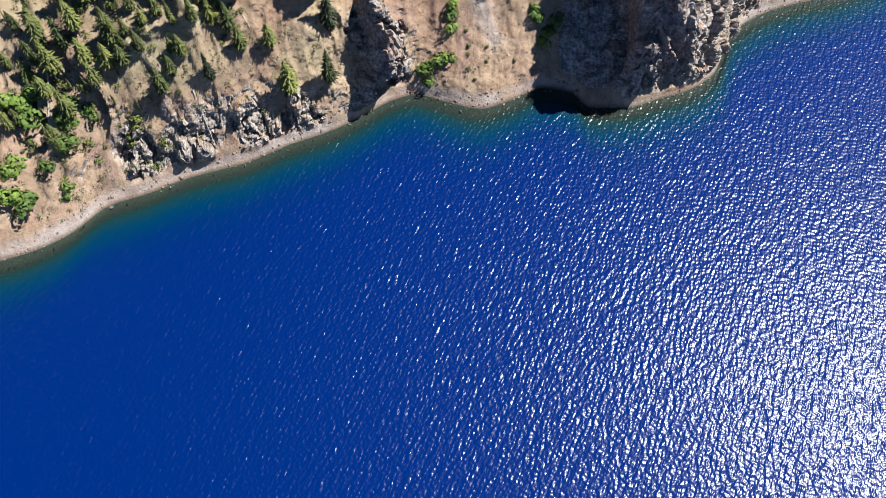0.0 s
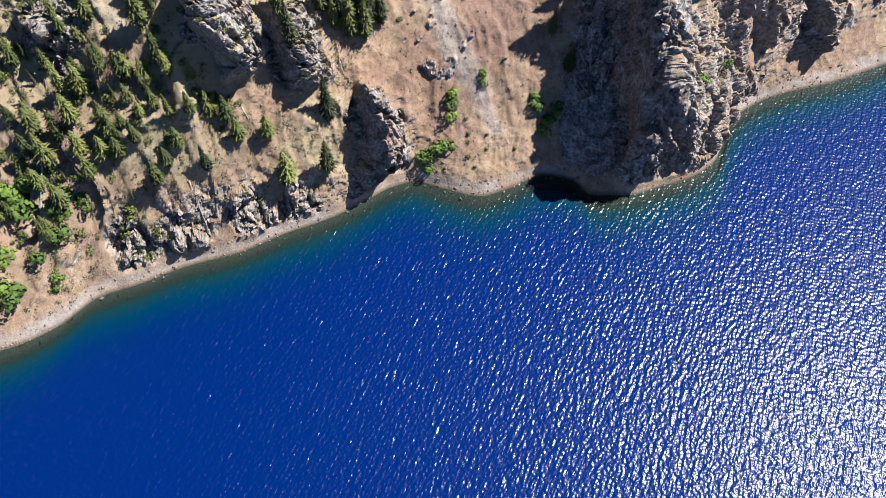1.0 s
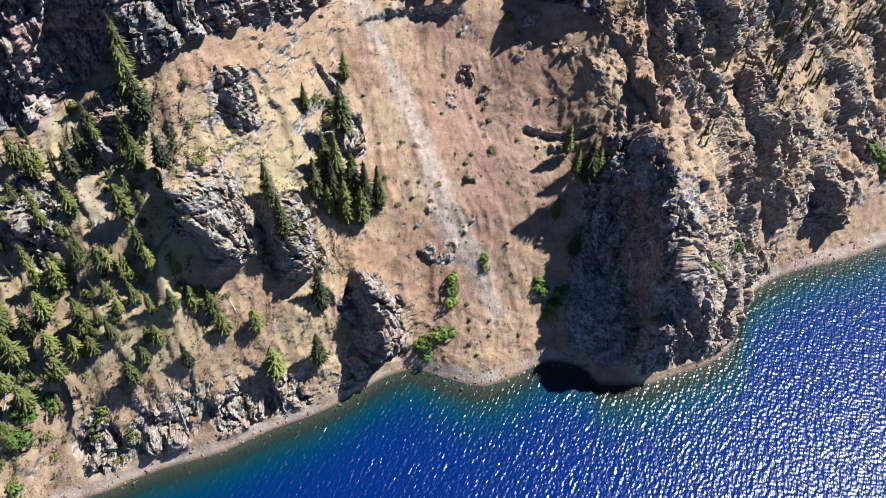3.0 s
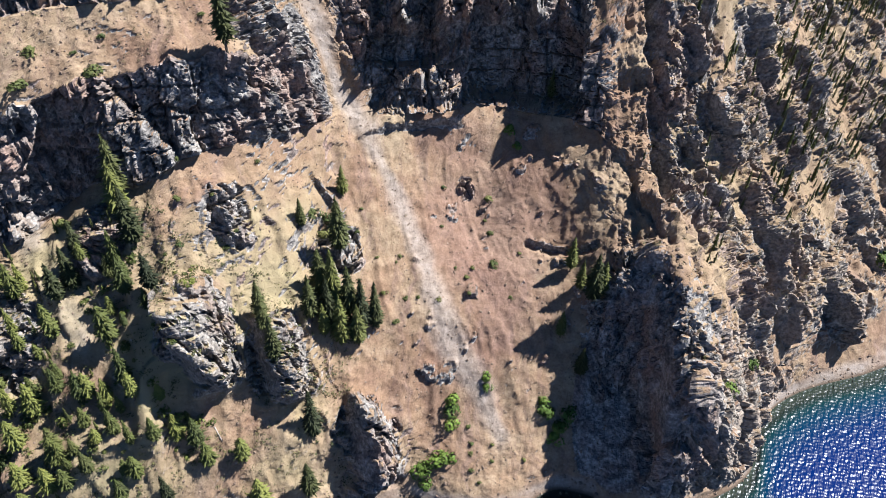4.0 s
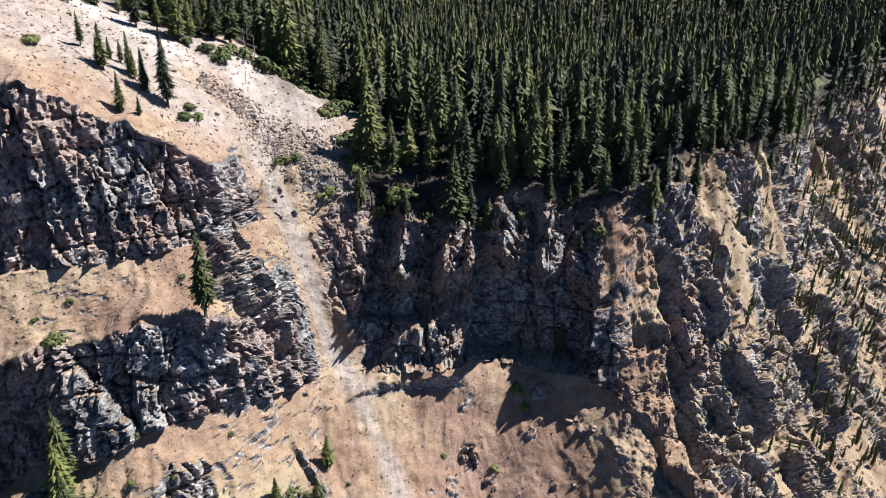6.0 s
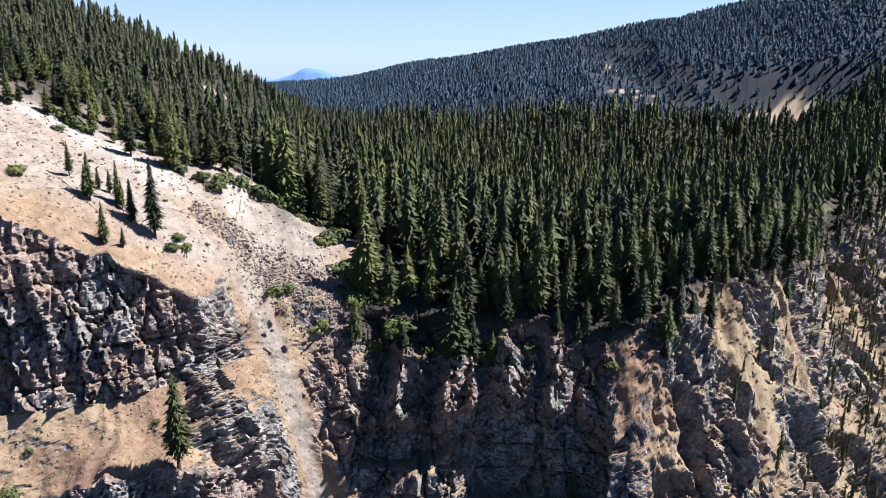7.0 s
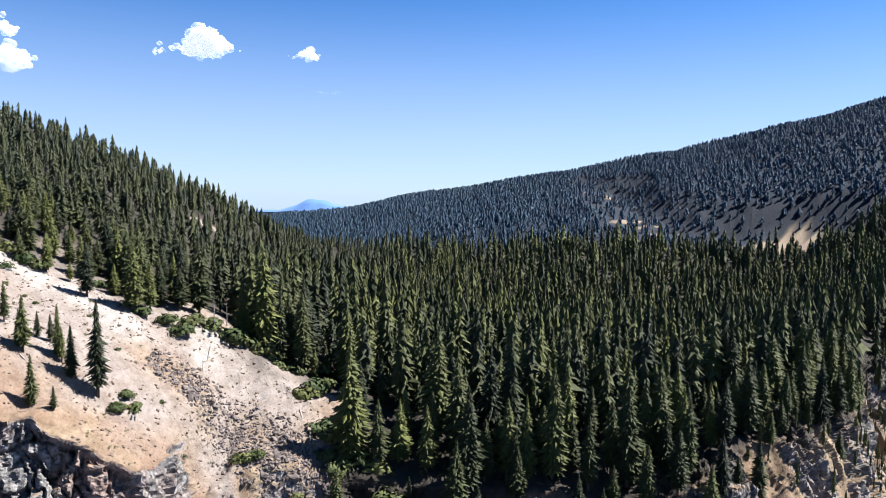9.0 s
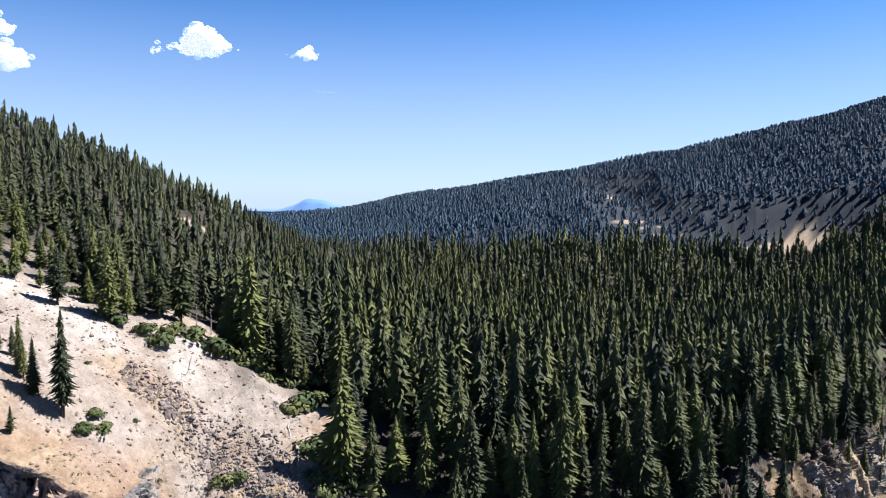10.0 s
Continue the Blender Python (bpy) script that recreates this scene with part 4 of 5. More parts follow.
# the front rows are trees of their own, the rest stands joined behind them
front = sorted(NEAR_WOOD, key=lambda q: q[1] - line_y(RIM if q[0] > -34 else WOOD_EDGE, q[0]))[:240]
front_set = set(q[:2] for q in front)
for q in front:
    plant(FIRS[int(q[7] * 97) % 5], q[0], q[1], q[4], q[3], q[5])
rest = [q for q in NEAR_WOOD if q[:2] not in front_set]
scatter_mesh("wood", MID_CROWNS + LIGHT_CROWNS, rest + MID_WOOD, MAT_FIR_JOINED, "dense dark green conifer wood filling the valley", "forest")
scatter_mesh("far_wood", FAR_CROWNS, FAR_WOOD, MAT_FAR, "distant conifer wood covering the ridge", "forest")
scatter_mesh("wood_trunks", [trunk_shape(4, 0.13, 0.03)], [(q[0], q[1], q[2], q[3], q[4], 0, 0, 0.5) for q in rest if q[1] < 400], MAT_BARK, "grey brown conifer trunks of the wood", "tree trunks")
for t in FIRS:
    for o in (*t.children, t):
        bpy.data.objects.remove(o)


# ---- single trees, bushes and stones on the slope: x, y and size ----
# dark firs below the cliffs, with their height
SLOPE_FIRS = [(-95, 221, 14), (-94, 217, 13), (-89, 210, 13), (-64, 243, 14), (-37, 250, 8), (-36, 231, 13), (-41, 220, 13), (-37, 219, 15),
    (-38, 214, 14), (-32, 217, 15), (-28, 216, 14), (-24, 218, 12), (-43, 212, 11), (-34, 211, 13), (-29, 212, 12), (-39, 210, 10), (-56, 205, 9),
    (-50, 193, 10), (-53, 198, 9), (-41, 188, 14), (-41, 175, 12), (-105, 208, 9), (-106, 202, 9), (-109, 198, 9), (-83, 200, 9), (-78, 164, 8),
    (49, 229, 10), (46, 228, 12), (43, 234, 8), (40, 240, 9), (44, 216, 8), (37, 224, 8), (-48, 234, 7)]
# lighter pines low on the slope, with their height
SLOPE_PINES = [(-94, 190, 12), (-89, 183, 12), (-86, 179, 9), (-80, 172, 8), (-76, 176, 9), (-71, 176, 10), (-68, 173, 9), (-59, 176, 10),
    (-54, 169, 11), (-122, 166, 12), (-117, 169, 11), (-126, 160, 12), (-128, 165, 12), (-112, 156, 10), (-126, 201, 10), (-120, 201, 8),
    (-106, 167, 8), (-108, 162, 8), (-103, 162, 8), (-115, 178, 10), (-120, 176, 10), (-108, 181, 8), (-74, 180, 4), (-80, 181, 6), (-88, 166, 6),
    (-95, 170, 6), (-124, 181, 10), (-99, 180, 8), (-115, 162, 9)]
# firs on and beside the pale scree
SCREE_FIRS = [(-82, 281, 20), (-87.3, 280, 12), (-92, 283, 11), (-97, 278.5, 13), (-89.5, 269, 10), (-106, 286, 10), (-99, 287, 6), (-96, 287, 7),
    (-84.5, 268.5, 5), (-90.5, 282, 8), (-98.5, 279.5, 9), (-18, 317, 14), (-15, 303, 9), (-33, 295, 8), (12, 310, 17), (34, 295, 12)]
# bright green bushes, with their radius
GREEN_BUSHES = [(-136, 149, 4), (-132, 153, 4), (-138, 152, 4), (-125, 143, 3.5), (-124, 147, 3), (-141, 133, 4), (-139, 125, 4), (-142, 126, 4),
    (-131, 136, 2.5), (-126, 132, 2.2), (-127, 129, 1.5), (34, 206, 3), (38, 203, 3), (41, 206, 3), (36, 200, 2.5), (32, 208, 2), (1, 206, 2.4),
    (1, 203, 2.4), (1, 200, 2.4), (-8, 189, 3), (-4, 191, 3), (-0, 192, 2.6), (-7, 186, 2.4), (13, 211, 2), (13, 209, 1.6), (89, 205, 2.2),
    (103, 221, 2), (177, 278, 3.5), (180, 274, 3), (172, 278, 3.5), (-124, 151, 3.5), (-118, 152, 3), (19, 282, 2), (22, 278, 1.5)]
# small scrub in the bowl of scree, with its radius
BOWL_SCRUB = [(7, 200, 1.1), (8, 196, 1.2), (8, 193, 1.2), (8, 189, 1.2), (15, 196, 1), (15, 192, 1.1), (26, 193, 1.1), (11, 186, 0.9),
    (-25, 237, 0.9), (-18, 239, 1.1), (-19, 237, 0.8), (-15, 227, 1.2), (-11, 228, 1), (-4, 228, 1.4), (-22, 227, 1.3), (-4, 264, 1.4), (12, 264, 2),
    (13, 254, 1.6), (11, 258, 1), (23, 246, 1), (20, 232, 1), (6, 231, 1.1), (1, 239, 1), (5, 237, 1.3), (7, 240, 1.2), (14, 242, 2.2),
    (-4, 252, 0.9), (-32, 242, 1.2), (-31, 249, 1), (-78, 220, 1.6)]
# scrub on the benches
BENCH_SCRUB = [(-60, 239, 1.2), (-70, 224, 1.2), (-79, 227, 1.2), (-66, 216, 1.3), (-63, 218, 1), (-69, 206, 1.2), (-74, 204, 1), (-60, 229, 1),
    (-77, 211, 1.6), (-112, 218, 2.6), (-114, 203, 1.2), (-18, 220, 1.6), (-45, 239, 3), (-40, 240, 3), (-42, 236, 3), (-114, 224, 3),
    (-112, 231, 2.6), (-96, 230, 3), (-102, 234, 1.2), (-96, 239, 1.4), (-72, 251, 1.1), (-112, 218, 2.4), (-112, 273, 3), (-78, 282, 1.8),
    (-78, 287, 1.4), (-76, 284, 1.2), (-56, 298, 2.2)]
# bushes along the edge of the wood
WOODSIDE_SCRUB = [(-94.5, 321, 2.2), (-90, 321, 2.4), (-84, 322.5, 2.8), (-80, 321, 3), (-79, 327, 3.2), (-75, 330, 3.2), (-70, 331, 3.6), (-66, 333, 3.8), (-62, 334, 3.8),
    (-58, 336, 3.6), (-66, 340, 3.5), (-55, 333, 2.8), (-52, 336, 3), (-46, 324, 3.6), (-44, 329, 3.2), (-43, 333, 3), (-39, 314, 3.2), (-37, 319, 2.8), (-56, 297, 2.2),
    (-52.5, 299, 2), (-125, 316, 2.6), (-121, 318, 3), (-118, 319, 2.6), (-121.5, 309, 1.7), (-105, 325, 1.8), (-78, 281, 2), (-75.5, 284, 1.7), (-78.5, 287, 1.8),
    (-42.7, 295.5, 3), (-47, 346, 3.6), (-33, 304, 3.2), (-30, 309, 3.4), (-27, 303, 3), (-33, 316, 3.4), (-24, 308, 3.2), (-38, 306, 2.4), (-12, 302, 2.6), (-3, 303, 2.4), (6, 305, 2.6), (20, 306, 2.2), (44, 303, 2.4), (-20, 300, 4), (-18, 301, 3), (-37, 312, 2.6), (-112, 303, 0.9), (-108, 301, 1), (-117, 303, 0.9), (-97, 306, 0.9), (-86, 298, 1),
    (-73, 293, 1.1), (-66, 288, 1)]
# dead standing trees
SNAGS = [(-76, 336, 9), (-75, 344, 8), (-76, 329, 5), (-70, 311, 4), (-73, 328, 7), (-74, 194, 5), (-4, 307, 9)]


def plant_all(masters, spots, slim, seed):
    r = random.Random(seed)
    for x, y, h in spots:
        h2 = h * r.uniform(0.92, 1.1)
        plant(r.choice(masters), x, y, h2, h2 * r.uniform(*slim) + 0.25, r.uniform(0, 6.28))


def clear(masters):
    for t in masters:
        for o in (*t.children, t):
            bpy.data.objects.remove(o)


SLOPE_CROWNS = [crown_shape(rng, 32, 13, bare, 0.95, 0.55) for bare in (0.05, 0.12, 0.03, 0.16)]
slope_firs = [make_tree("fir_tree", c, MAT_FIR, "dark green fir growing on the tan scree slope", "firs on the slope") for c in SLOPE_CROWNS]
plant_all(slope_firs, [(x, y, 1.6 * h) for x, y, h in SLOPE_FIRS], (0.125, 0.175), 21)
plant_all(slope_firs, SCREE_FIRS, (0.095, 0.135), 22)
golden = make_tree("fir_tree", FIR_CROWNS[1], MAT_GOLD, "golden-yellow dying fir among the green wood", "firs at the front of the wood")
plant(golden, 63, 349, 24, 2.8, 1.0)
clear([golden])
PINE_CROWNS = [crown_shape(rng, tiers, 13, bare, full, 0.6, power=pw) for tiers, bare, full, pw in ((26, 0.04, 1.0, 0.8), (22, 0.1, 0.9, 0.6), (18, 0.2, 0.75, 0.5), (24, 0.08, 0.65, 0.7))]
pines = [make_tree("pine_tree", c, MAT_PINE, "yellow-green young pine low on the slope above the shore", "pines on the lower slope") for c in PINE_CROWNS]
plant_all(pines, [(x, y, 1.25 * h) for x, y, h in SLOPE_PINES], (0.17, 0.24), 23)
r_more = random.Random(24)
more = []
while len(more) < 64:
    x, y = r_more.uniform(-150, -84), r_more.uniform(136, 208)
    if line_y(SHORE, x) + 14 < y < line_y(MIDDLE, x) + 4 and noise.noise(Vector((x * 0.05, y * 0.05, 2.0))) > -0.15:
        more.append((x, y, r_more.uniform(6, 13)))
plant_all(pines + slope_firs[:1], more, (0.15, 0.22), 25)
clear(slope_firs)
clear(pines)


def snag(x, y, h, r):
    root = tagged(new("dead_tree"), "bleached bare dead conifer standing at the wood's edge", "tree", "dead trees")
    part("trunk", *trunk_shape(6, 0.022, 0.004), MAT_SILVER, root)
    for _ in range(14):
        part("branch", *dead_shape(r, 1), MAT_SILVER, root)
    z, _ = drop(x, y)
    root.matrix_basis = Matrix.Translation((x, y, z - 0.2)) @ Matrix.Rotation(r.uniform(0, 6.28), 4, "Z") @ Matrix.Rotation(radians(r.uniform(-5, 5)), 4, "X") @ Matrix.Diagonal((h, h, h, 1))


r_snag = random.Random(31)
for x, y, h in SNAGS:
    snag(x, y, h, r_snag)


def fallen_log(x1, y1, x2, y2, radius):
    """A bleached trunk lying down the slope."""
    a, b = Vector((x1, y1, drop(x1, y1)[0] + radius)), Vector((x2, y2, drop(x2, y2)[0] + radius))
    v, t = trunk_shape(7, 1.0, 0.45, 1.0)
    v = v * np.array([radius, radius, (b - a).length])
    ob = part("fallen_log", v, t, MAT_SILVER)
    ob.matrix_world = Matrix.Translation(a) @ (b - a).to_track_quat("Z", "Y").to_matrix().to_4x4()
    tagged(ob, "bleached fallen log lying down the slope", "log", "fallen logs")


for log in ((-84, 160, -81, 153, 0.3), (-128, 162, -130, 138, 0.3), (-93, 184, -88, 180, 0.28), (-67, 180, -65, 178, 0.22), (-104, 280, -94, 276, 0.22), (-96, 287, -88, 283, 0.2), (-101, 318, -98, 315, 0.18), (-72, 322, -71, 317, 0.2), (-58, 329, -52, 327, 0.2), (-46, 318, -41, 308, 0.2)):
    fallen_log(*log)

# bushes
r_bush = random.Random(41)
BUSH_SHAPES = [bush_shape(r_bush, n, k) for n, k in ((260, 6), (220, 5), (260, 7), (200, 4))]
BUSH_MESHES = [tri_mesh("bush", v, t, MAT_BUSH) for v, t in BUSH_SHAPES]
MAT_SCRUB_ONE = leaf_material("olive_green_scrub_leaves", (0.03, 0.045, 0.014), (0.085, 0.09, 0.03), False)
MAT_GREEN = leaf_material("yellow_green_scrub_leaves", (0.03, 0.042, 0.011), (0.085, 0.10, 0.022), True)
SCRUB_MESHES = [tri_mesh("scrub", v, t, MAT_SCRUB_ONE) for v, t in BUSH_SHAPES]


def bush(name, meshes, x, y, size, label, category, group, tall=0.85):
    z, _ = drop(x, y)
    if z is None:
        return
    ob = new(name, r_bush.choice(meshes))
    ob.matrix_basis = Matrix.Translation((x, y, z - 0.12 * size)) @ Matrix.Rotation(r_bush.uniform(0, 6.28), 4, "Z") @ Matrix.Diagonal((size * r_bush.uniform(0.85, 1.15), size * r_bush.uniform(0.85, 1.15), size * tall, 1))
    tagged(ob, label, category, group)


for x, y, size in GREEN_BUSHES:
    bush("bush", BUSH_MESHES, x, y, 1.35 * size, "bright green leafy bush on the sunlit scree", "bush", "bright bushes", 1.0)
for x, y, size in BOWL_SCRUB:
    bush("scrub_bush", SCRUB_MESHES, x, y, size, "small dark green scrub bush on bare scree", "bush", "scrub in the bowl")
for x, y, size in BENCH_SCRUB:
    bush("scrub_bush", SCRUB_MESHES, x, y, size, "olive green scrub bush on the rocky bench", "bush", "scrub on the benches")
for x, y, size in WOODSIDE_SCRUB:
    bush("woodside_bush", SCRUB_MESHES, x, y, size * (1.4 if size > 1.5 else 1.0), "dense green bush at the edge of the wood", "bush", "bushes along the wood")


def scattered(count, seed, x_range, y_range, accept, size, shapes, sink=0.1, tall=(0.7, 1.0)):
    """Rows for scatter_mesh, spread over a stretch of the plan."""
    r = random.Random(seed)
    rows, tries = [], 0
    while len(rows) < count and tries < count * 14:
        tries += 1
        x, y = r.uniform(*x_range), r.uniform(*y_range)
        if r.random() > accept(x, y):
            continue
        z, up = drop(x, y)
        if z is None or up < 0.3:
            continue
        s = size[0] + (size[1] - size[0]) * r.random() ** 2.2
        rows.append((x, y, z - sink * s, s, s * r.uniform(*tall), r.uniform(0, 6.28), r.randrange(shapes), r.random()))
    return rows


def clump(x, y, scale=0.05, seed=0.0):
    return noise.noise(Vector((x * scale, y * scale, seed)))


def open_slope(x, y):
    lo, hi = line_y(SHORE, x), line_y(LOW_FOOT, x)
    return lo + 4 < y < hi


# low scrub, grass tufts and seedlings over the slope
SCRUB_SMALL = [bush_shape(r_bush, 18, 3) for _ in range(4)]
low = scattered(2300, 51, (-150, -28), (120, 250), lambda x, y: (0.75 if clump(x, y, 0.06, 1) > -0.05 else 0.2) if open_slope(x, y) and y < line_y(MIDDLE, x) + 14 else 0.0, (0.4, 2.2), 4)
low += scattered(700, 52, (-110, 52), (190, 300), lambda x, y: 0.5 if open_slope(x, y) else 0.0, (0.3, 0.8), 4)
low += scattered(2000, 53, (60, 230), (200, 470), lambda x, y: (0.8 if clump(x, y, 0.05, 2) > 0.0 else 0.25) if line_y(LOWER, x) < y < line_y(RIM, x) else 0.0, (0.4, 1.6), 4)
low += scattered(750, 54, (-160, -40), (240, 335), lambda x, y: 0.6 if line_y(RIM, x) < y < line_y(WOOD_EDGE, x) and clump(x, y, 0.05, 3) > -0.1 else 0.0, (0.3, 1.1), 4)
low += scattered(200, 55, (-130, -45), (225, 290), lambda x, y: 0.6 if line_y(LOW_TOP, x) < y < line_y(HIGH_FOOT, x) else 0.0, (0.3, 1.0), 4)
low += scattered(260, 56, (-36, 90), (288, 325), lambda x, y: 0.6 if y > line_y(HIGH_FOOT, x) else 0.0, (0.8, 2.4), 4)
scatter_mesh("scrub", SCRUB_SMALL, low, MAT_SCRUB, "low olive scrub and tufts over the scree", "scrub")

# slender trees scattered over the broken slope beyond the bowl
right_trees = scattered(900, 61, (62, 260), (230, 520), lambda x, y: (0.9 if clump(x, y, 0.03, 5) > -0.15 else 0.25) * min(1, max(0.06, (x - 72) / 90)) if line_y(MIDDLE, x) < y < line_y(RIM, x) + 4 else 0.0, (4.5, 12), 4, 0.02, (1, 1))
low_green = scattered(190, 57, (-152, -62), (118, 212), lambda x, y: (0.9 if clump(x, y, 0.045, 12) > -0.05 else 0.1) if open_slope(x, y) and y < line_y(MIDDLE, x) + 6 else 0.0, (0.9, 2.6), 4, 0.1, (0.8, 1.3))
scatter_mesh("green_scrub", [bush_shape(r_bush, 110, 4) for _ in range(4)], low_green, MAT_GREEN, "yellow-green leafy scrub over the lower slope", "scrub")
right_trees += scattered(60, 62, (-150, -95), (150, 215), lambda x, y: 0.6 if open_slope(x, y) else 0.0, (4, 9), 4, 0.02, (1, 1))
right_trees = [(x, y, z, h * 0.085 + 0.25, h, a, k, 0.35 + 0.45 * t) for x, y, z, s, h, a, k, t in right_trees]
scatter_mesh("slope_wood", LIGHT_CROWNS, right_trees, MAT_FIR_JOINED, "slender firs scattered over the broken rocky slope", "forest")
scatter_mesh("slope_trunks", [trunk_shape(4, 0.13, 0.03)], [(q[0], q[1], q[2], q[3], q[4], 0, 0, 0.5) for q in right_trees], MAT_BARK, "thin grey brown trunks on the slope", "tree trunks")

# ---- stones ----
r_stone = random.Random(71)
STONES = [stone_shape(r_stone, True) for _ in range(5)]
PEBBLES = [stone_shape(r_stone) for _ in range(5)]
STONE_MESHES = [tri_mesh("boulder", v, t, MAT_STONE) for v, t in STONES]


def talus(x, y):
    """The boulder field across the pale scree: a band that drops towards the gap."""
    u = (x + 82) / 44
    middle = 305.5 - 4.5 * u
    far = abs(y - middle) / (3.5 + 6.0 * min(1, u * 1.6) + 4 * clump(x, y, 0.15, 9))
    return max(0.0, 1.25 - far) if 0 < u < 1.08 else 0.0


for q in scattered(125, 72, (-84, -34), (286, 322), talus, (0.6, 2.4), 5):
    ob = new("boulder", STONE_MESHES[q[6]])
    ob.matrix_basis = Matrix.Translation(q[:3]) @ Matrix.Rotation(q[5], 4, "Z") @ Matrix.Rotation(q[5] * 2, 4, "X") @ Matrix.Diagonal((q[3], q[3] * 0.8, q[4] * 0.8, 1))
    tagged(ob, "angular grey lava boulder lying on pale scree", "boulder", "boulders of the talus")
for q in scattered(50, 73, (-60, -26), (284, 300), lambda x, y: 0.8 if line_y(HIGH_FOOT, x) - 2 < y < line_y(RIM, x) + 1 else 0, (0.6, 1.9), 5):
    ob = new("boulder", STONE_MESHES[q[6]])
    ob.matrix_basis = Matrix.Translation(q[:3]) @ Matrix.Rotation(q[5], 4, "Z") @ Matrix.Diagonal((q[3], q[3] * 0.8, q[4], 1))
    tagged(ob, "large dark lava block above the gully", "boulder", "blocks above the gully")
for q in scattered(55, 74, (-140, 120), (110, 235), lambda x, y: 0.9 if abs(y - line_y(SHORE, x)) < 2.5 else 0, (0.4, 1.3), 5):
    ob = new("boulder", STONE_MESHES[q[6]])
    ob.matrix_basis = Matrix.Translation(q[:3]) @ Matrix.Rotation(q[5], 4, "Z") @ Matrix.Diagonal((q[3], q[3] * 0.8, q[4], 1))
    tagged(ob, "grey shore boulder at the waterline", "boulder", "boulders on the shore")

talus_stones = scattered(3000, 81, (-84, -34), (286, 324), talus, (0.2, 1.0), 5)
scatter_mesh("talus_stones", PEBBLES, talus_stones, MAT_STONE, "dark grey-brown stones of the talus on pale scree", "stones")
rubble = scattered(2200, 82, (-150, 200), (100, 300), lambda x, y: 0.9 if -1.5 < y - line_y(SHORE, x) < 5 else 0, (0.15, 1.0), 5)
for q in scattered(60, 75, (-66, -37), (236, 290), lambda x, y: 0.9 if min(abs(y - 0.5 * (line_y(LOW_TOP, x) + line_y(LOW_FOOT, x))) / 6, abs(y - 0.5 * (line_y(HIGH_FOOT, x) + line_y(RIM, x))) / 5) < 1 and x < -46 + 0.1 * (y - 250) else 0, (0.8, 3.0), 5, 0.3):
    ob = new("boulder", STONE_MESHES[q[6]])
    ob.matrix_basis = Matrix.Translation(q[:3]) @ Matrix.Rotation(q[5], 4, "Z") @ Matrix.Rotation(q[5] * 3, 4, "Y") @ Matrix.Diagonal((q[3], q[3] * 0.75, q[4], 1))
    tagged(ob, "angular dark lava block broken from the cliff end", "boulder", "blocks at the cliff ends")
rubble += scattered(4200, 83, (-140, 60), (125, 292), lambda x, y: (0.9 if clump(x, y, 0.08, 6) > 0 else 0.3) if open_slope(x, y) else 0, (0.15, 0.75), 5)
rubble += scattered(900, 84, (-130, -40), (225, 290), lambda x, y: 0.9 if line_y(LOW_TOP, x) < y < line_y(HIGH_FOOT, x) else 0, (0.15, 0.7), 5)
rubble += scattered(3400, 85, (-150, -40), (245, 335), lambda x, y: 0.5 if line_y(RIM, x) < y < line_y(WOOD_EDGE, x) else 0, (0.16, 0.8), 5)
rubble += scattered(3800, 86, (50, 220), (200, 460), lambda x, y: 0.8 if line_y(LOWER, x) < y < line_y(RIM, x) else 0, (0.25, 1.5), 5)
scatter_mesh("rubble", PEBBLES, rubble, MAT_RUBBLE, "loose tan and grey rubble strewn over the scree", "rubble")


# ---- distance: clouds and a far mountain ----
def cloud_material():
    """Thin white lumps; many behind one another close up."""
    m, nd, lk, b = material("white_cloud", 1.0)
    b.inputs["Base Color"].default_value = (0.95, 0.95, 0.96, 1)
    b.inputs["Specular IOR Level"].default_value = 0.0
    # faint glow added in place of light scattered inside the cloud
    b.inputs["Emission Color"].default_value = (0.86, 0.92, 1.0, 1)
    b.inputs["Emission Strength"].default_value = 0.2
    b.inputs["Alpha"].default_value = 0.17
    return m


MAT_CLOUD = cloud_material()


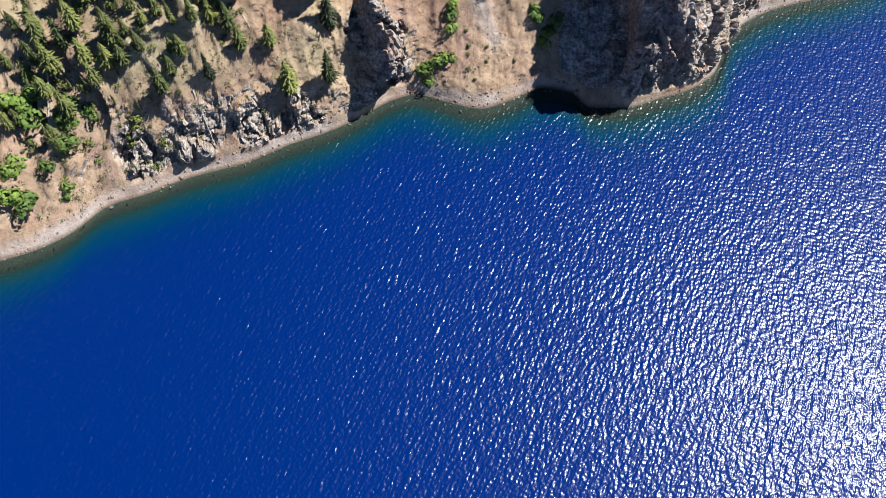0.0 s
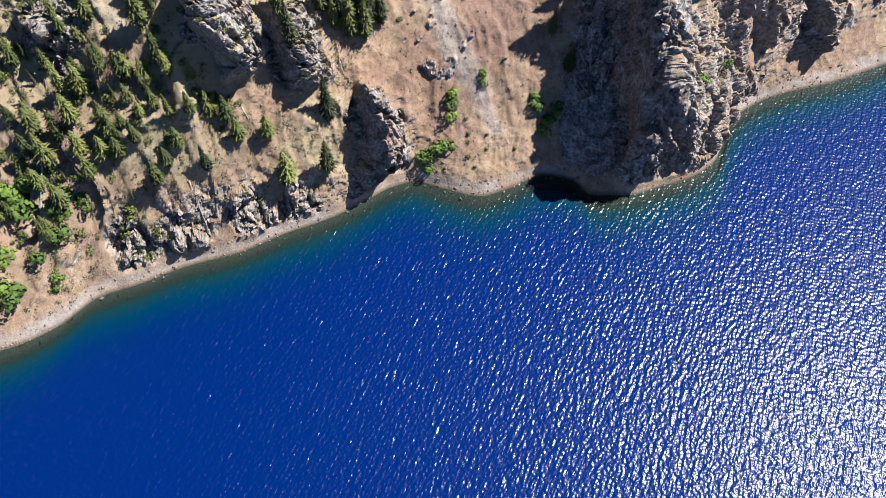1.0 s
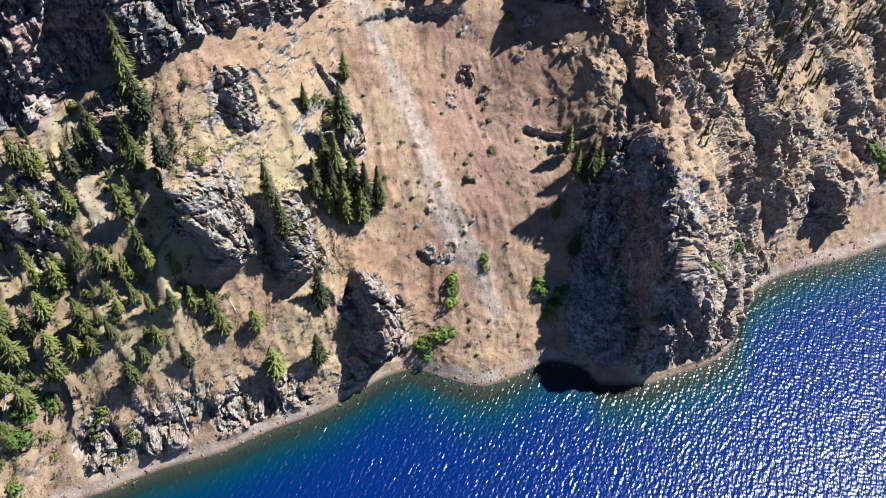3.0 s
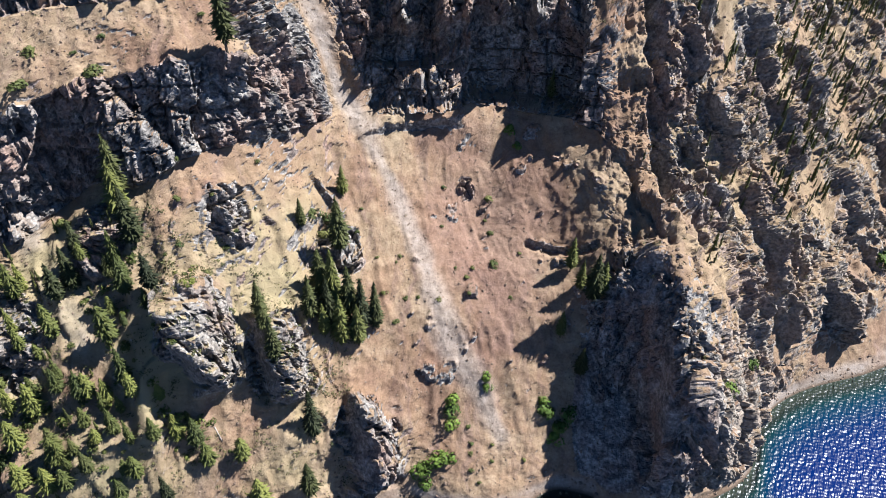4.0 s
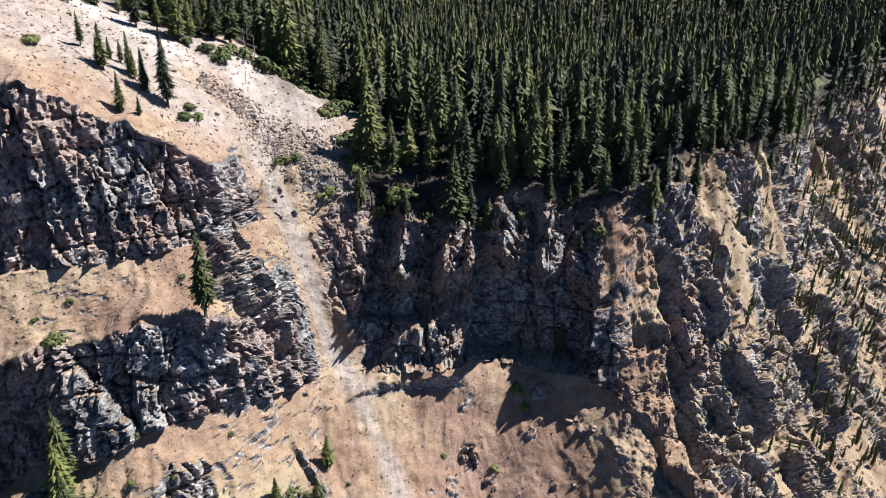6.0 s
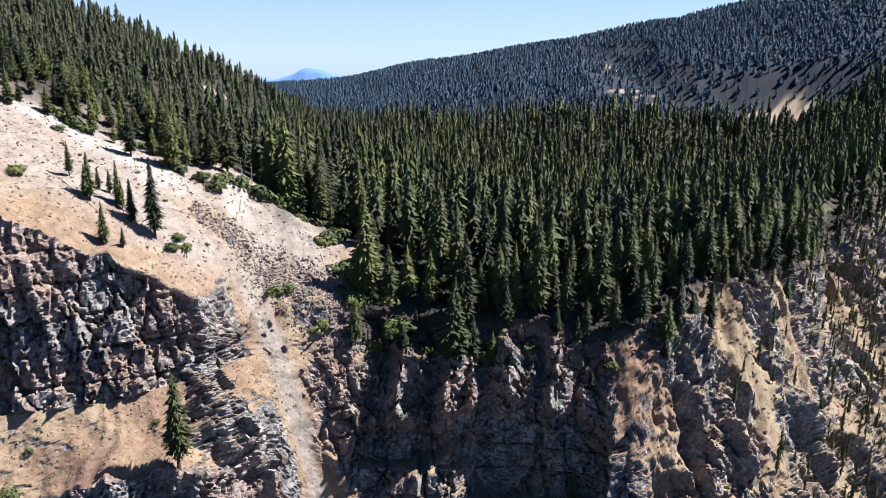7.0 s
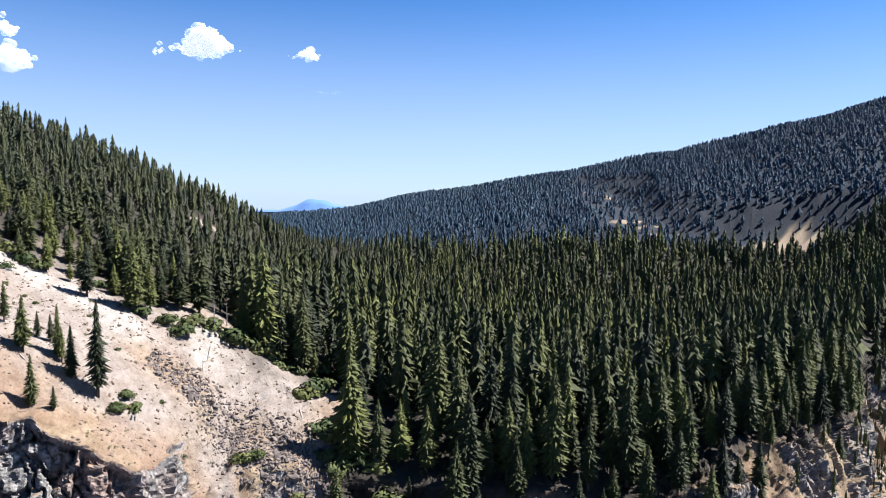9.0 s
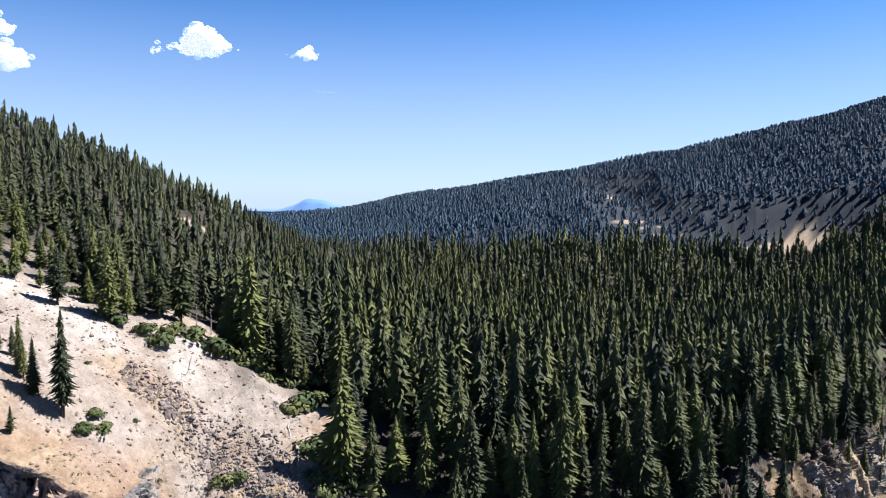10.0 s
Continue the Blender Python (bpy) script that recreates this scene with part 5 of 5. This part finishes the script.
def cloud(x, z, width, height, lumps, seed, label="small white fair-weather cloud in the blue sky"):
    """A small heap cloud far off, of many thin lumps."""
    r = random.Random(seed)
    bm = bmesh.new()
    for k in range(lumps):
        u = r.gauss(0, 0.45)
        top = max(0.05, 1 - abs(u) ** 1.5)
        at = Vector((u * width, r.uniform(-0.5, 0.5) * width, (r.gauss(0, 0.3) * top + 0.16 * math.sin(3.1 * u + seed)) * height))
        size = height * r.uniform(0.1, 0.36) * (0.35 + 0.65 * top)
        made = bmesh.ops.create_icosphere(bm, subdivisions=2, radius=size)
        for v in made["verts"]:
            d = noise.fractal(v.co / size * 1.3 + Vector((k * 9.1, 0, 0)), 0.8, 2.0, 4)
            v.co = v.co * (1 + 0.4 * d)
            v.co.x *= 1.25
            v.co += at
    me = bpy.data.meshes.new("cloud")
    bm.to_mesh(me)
    bm.free()
    me.polygons.foreach_set("use_smooth", np.ones(len(me.polygons), bool))
    me.materials.append(MAT_CLOUD)
    ob = new("cloud", me)
    ob.location = (x - 190, 4450, z)
    tagged(ob, label, "cloud", "small clouds", "structure")


cloud(-1440, 1078, 190, 115, 150, 1)
cloud(-805, 1020, 75, 60, 50, 2)
cloud(-2640, 1000, 120, 120, 80, 3)
cloud(-2660, 1175, 70, 75, 30, 4)
cloud(-1720, 1040, 60, 30, 14, 5, "faint wisp of white cloud in the sky")
cloud(-690, 800, 110, 7, 26, 6, "thin white streak of cloud in the sky")


def far_mountain():
    xs = np.linspace(-1700, -420, 90)
    ridge = 62 * np.exp(-((xs + 1080) / 130) ** 2) + 34 * np.exp(-((xs + 930) / 160) ** 2) + 3 * np.sin(xs * 0.05)
    rows = [np.stack([xs, 4750 + 0 * xs, 70 + 0 * xs], 1), np.stack([xs, 4820 + 0 * xs, 78 + 0.6 * ridge], 1), np.stack([xs, 4880 + 0 * xs, 78 + ridge], 1), np.stack([xs, 4960 + 0 * xs, 40 + 0 * xs], 1)]
    me = grid_mesh("far_mountain", np.array(rows))
    m, nd, lk, b = material("haze_blue_far_mountain", 1.0)
    n = tex(nd, lk, 0.01, 5, nd.new("ShaderNodeTexCoord").outputs["Object"])
    # blue of the air's haze painted as the mountain's base colour
    c = ramp(nd, [(0.3, (0.06, 0.12, 0.26)), (0.7, (0.09, 0.16, 0.32))])
    lk.new(n.outputs["Fac"], c.inputs[0])
    lk.new(c.outputs[0], b.inputs["Base Color"])
    me.materials.append(m)
    tagged(new("backdrop", me), "hazy blue mountain on the far horizon", "mountain", kind="structure")


far_mountain()
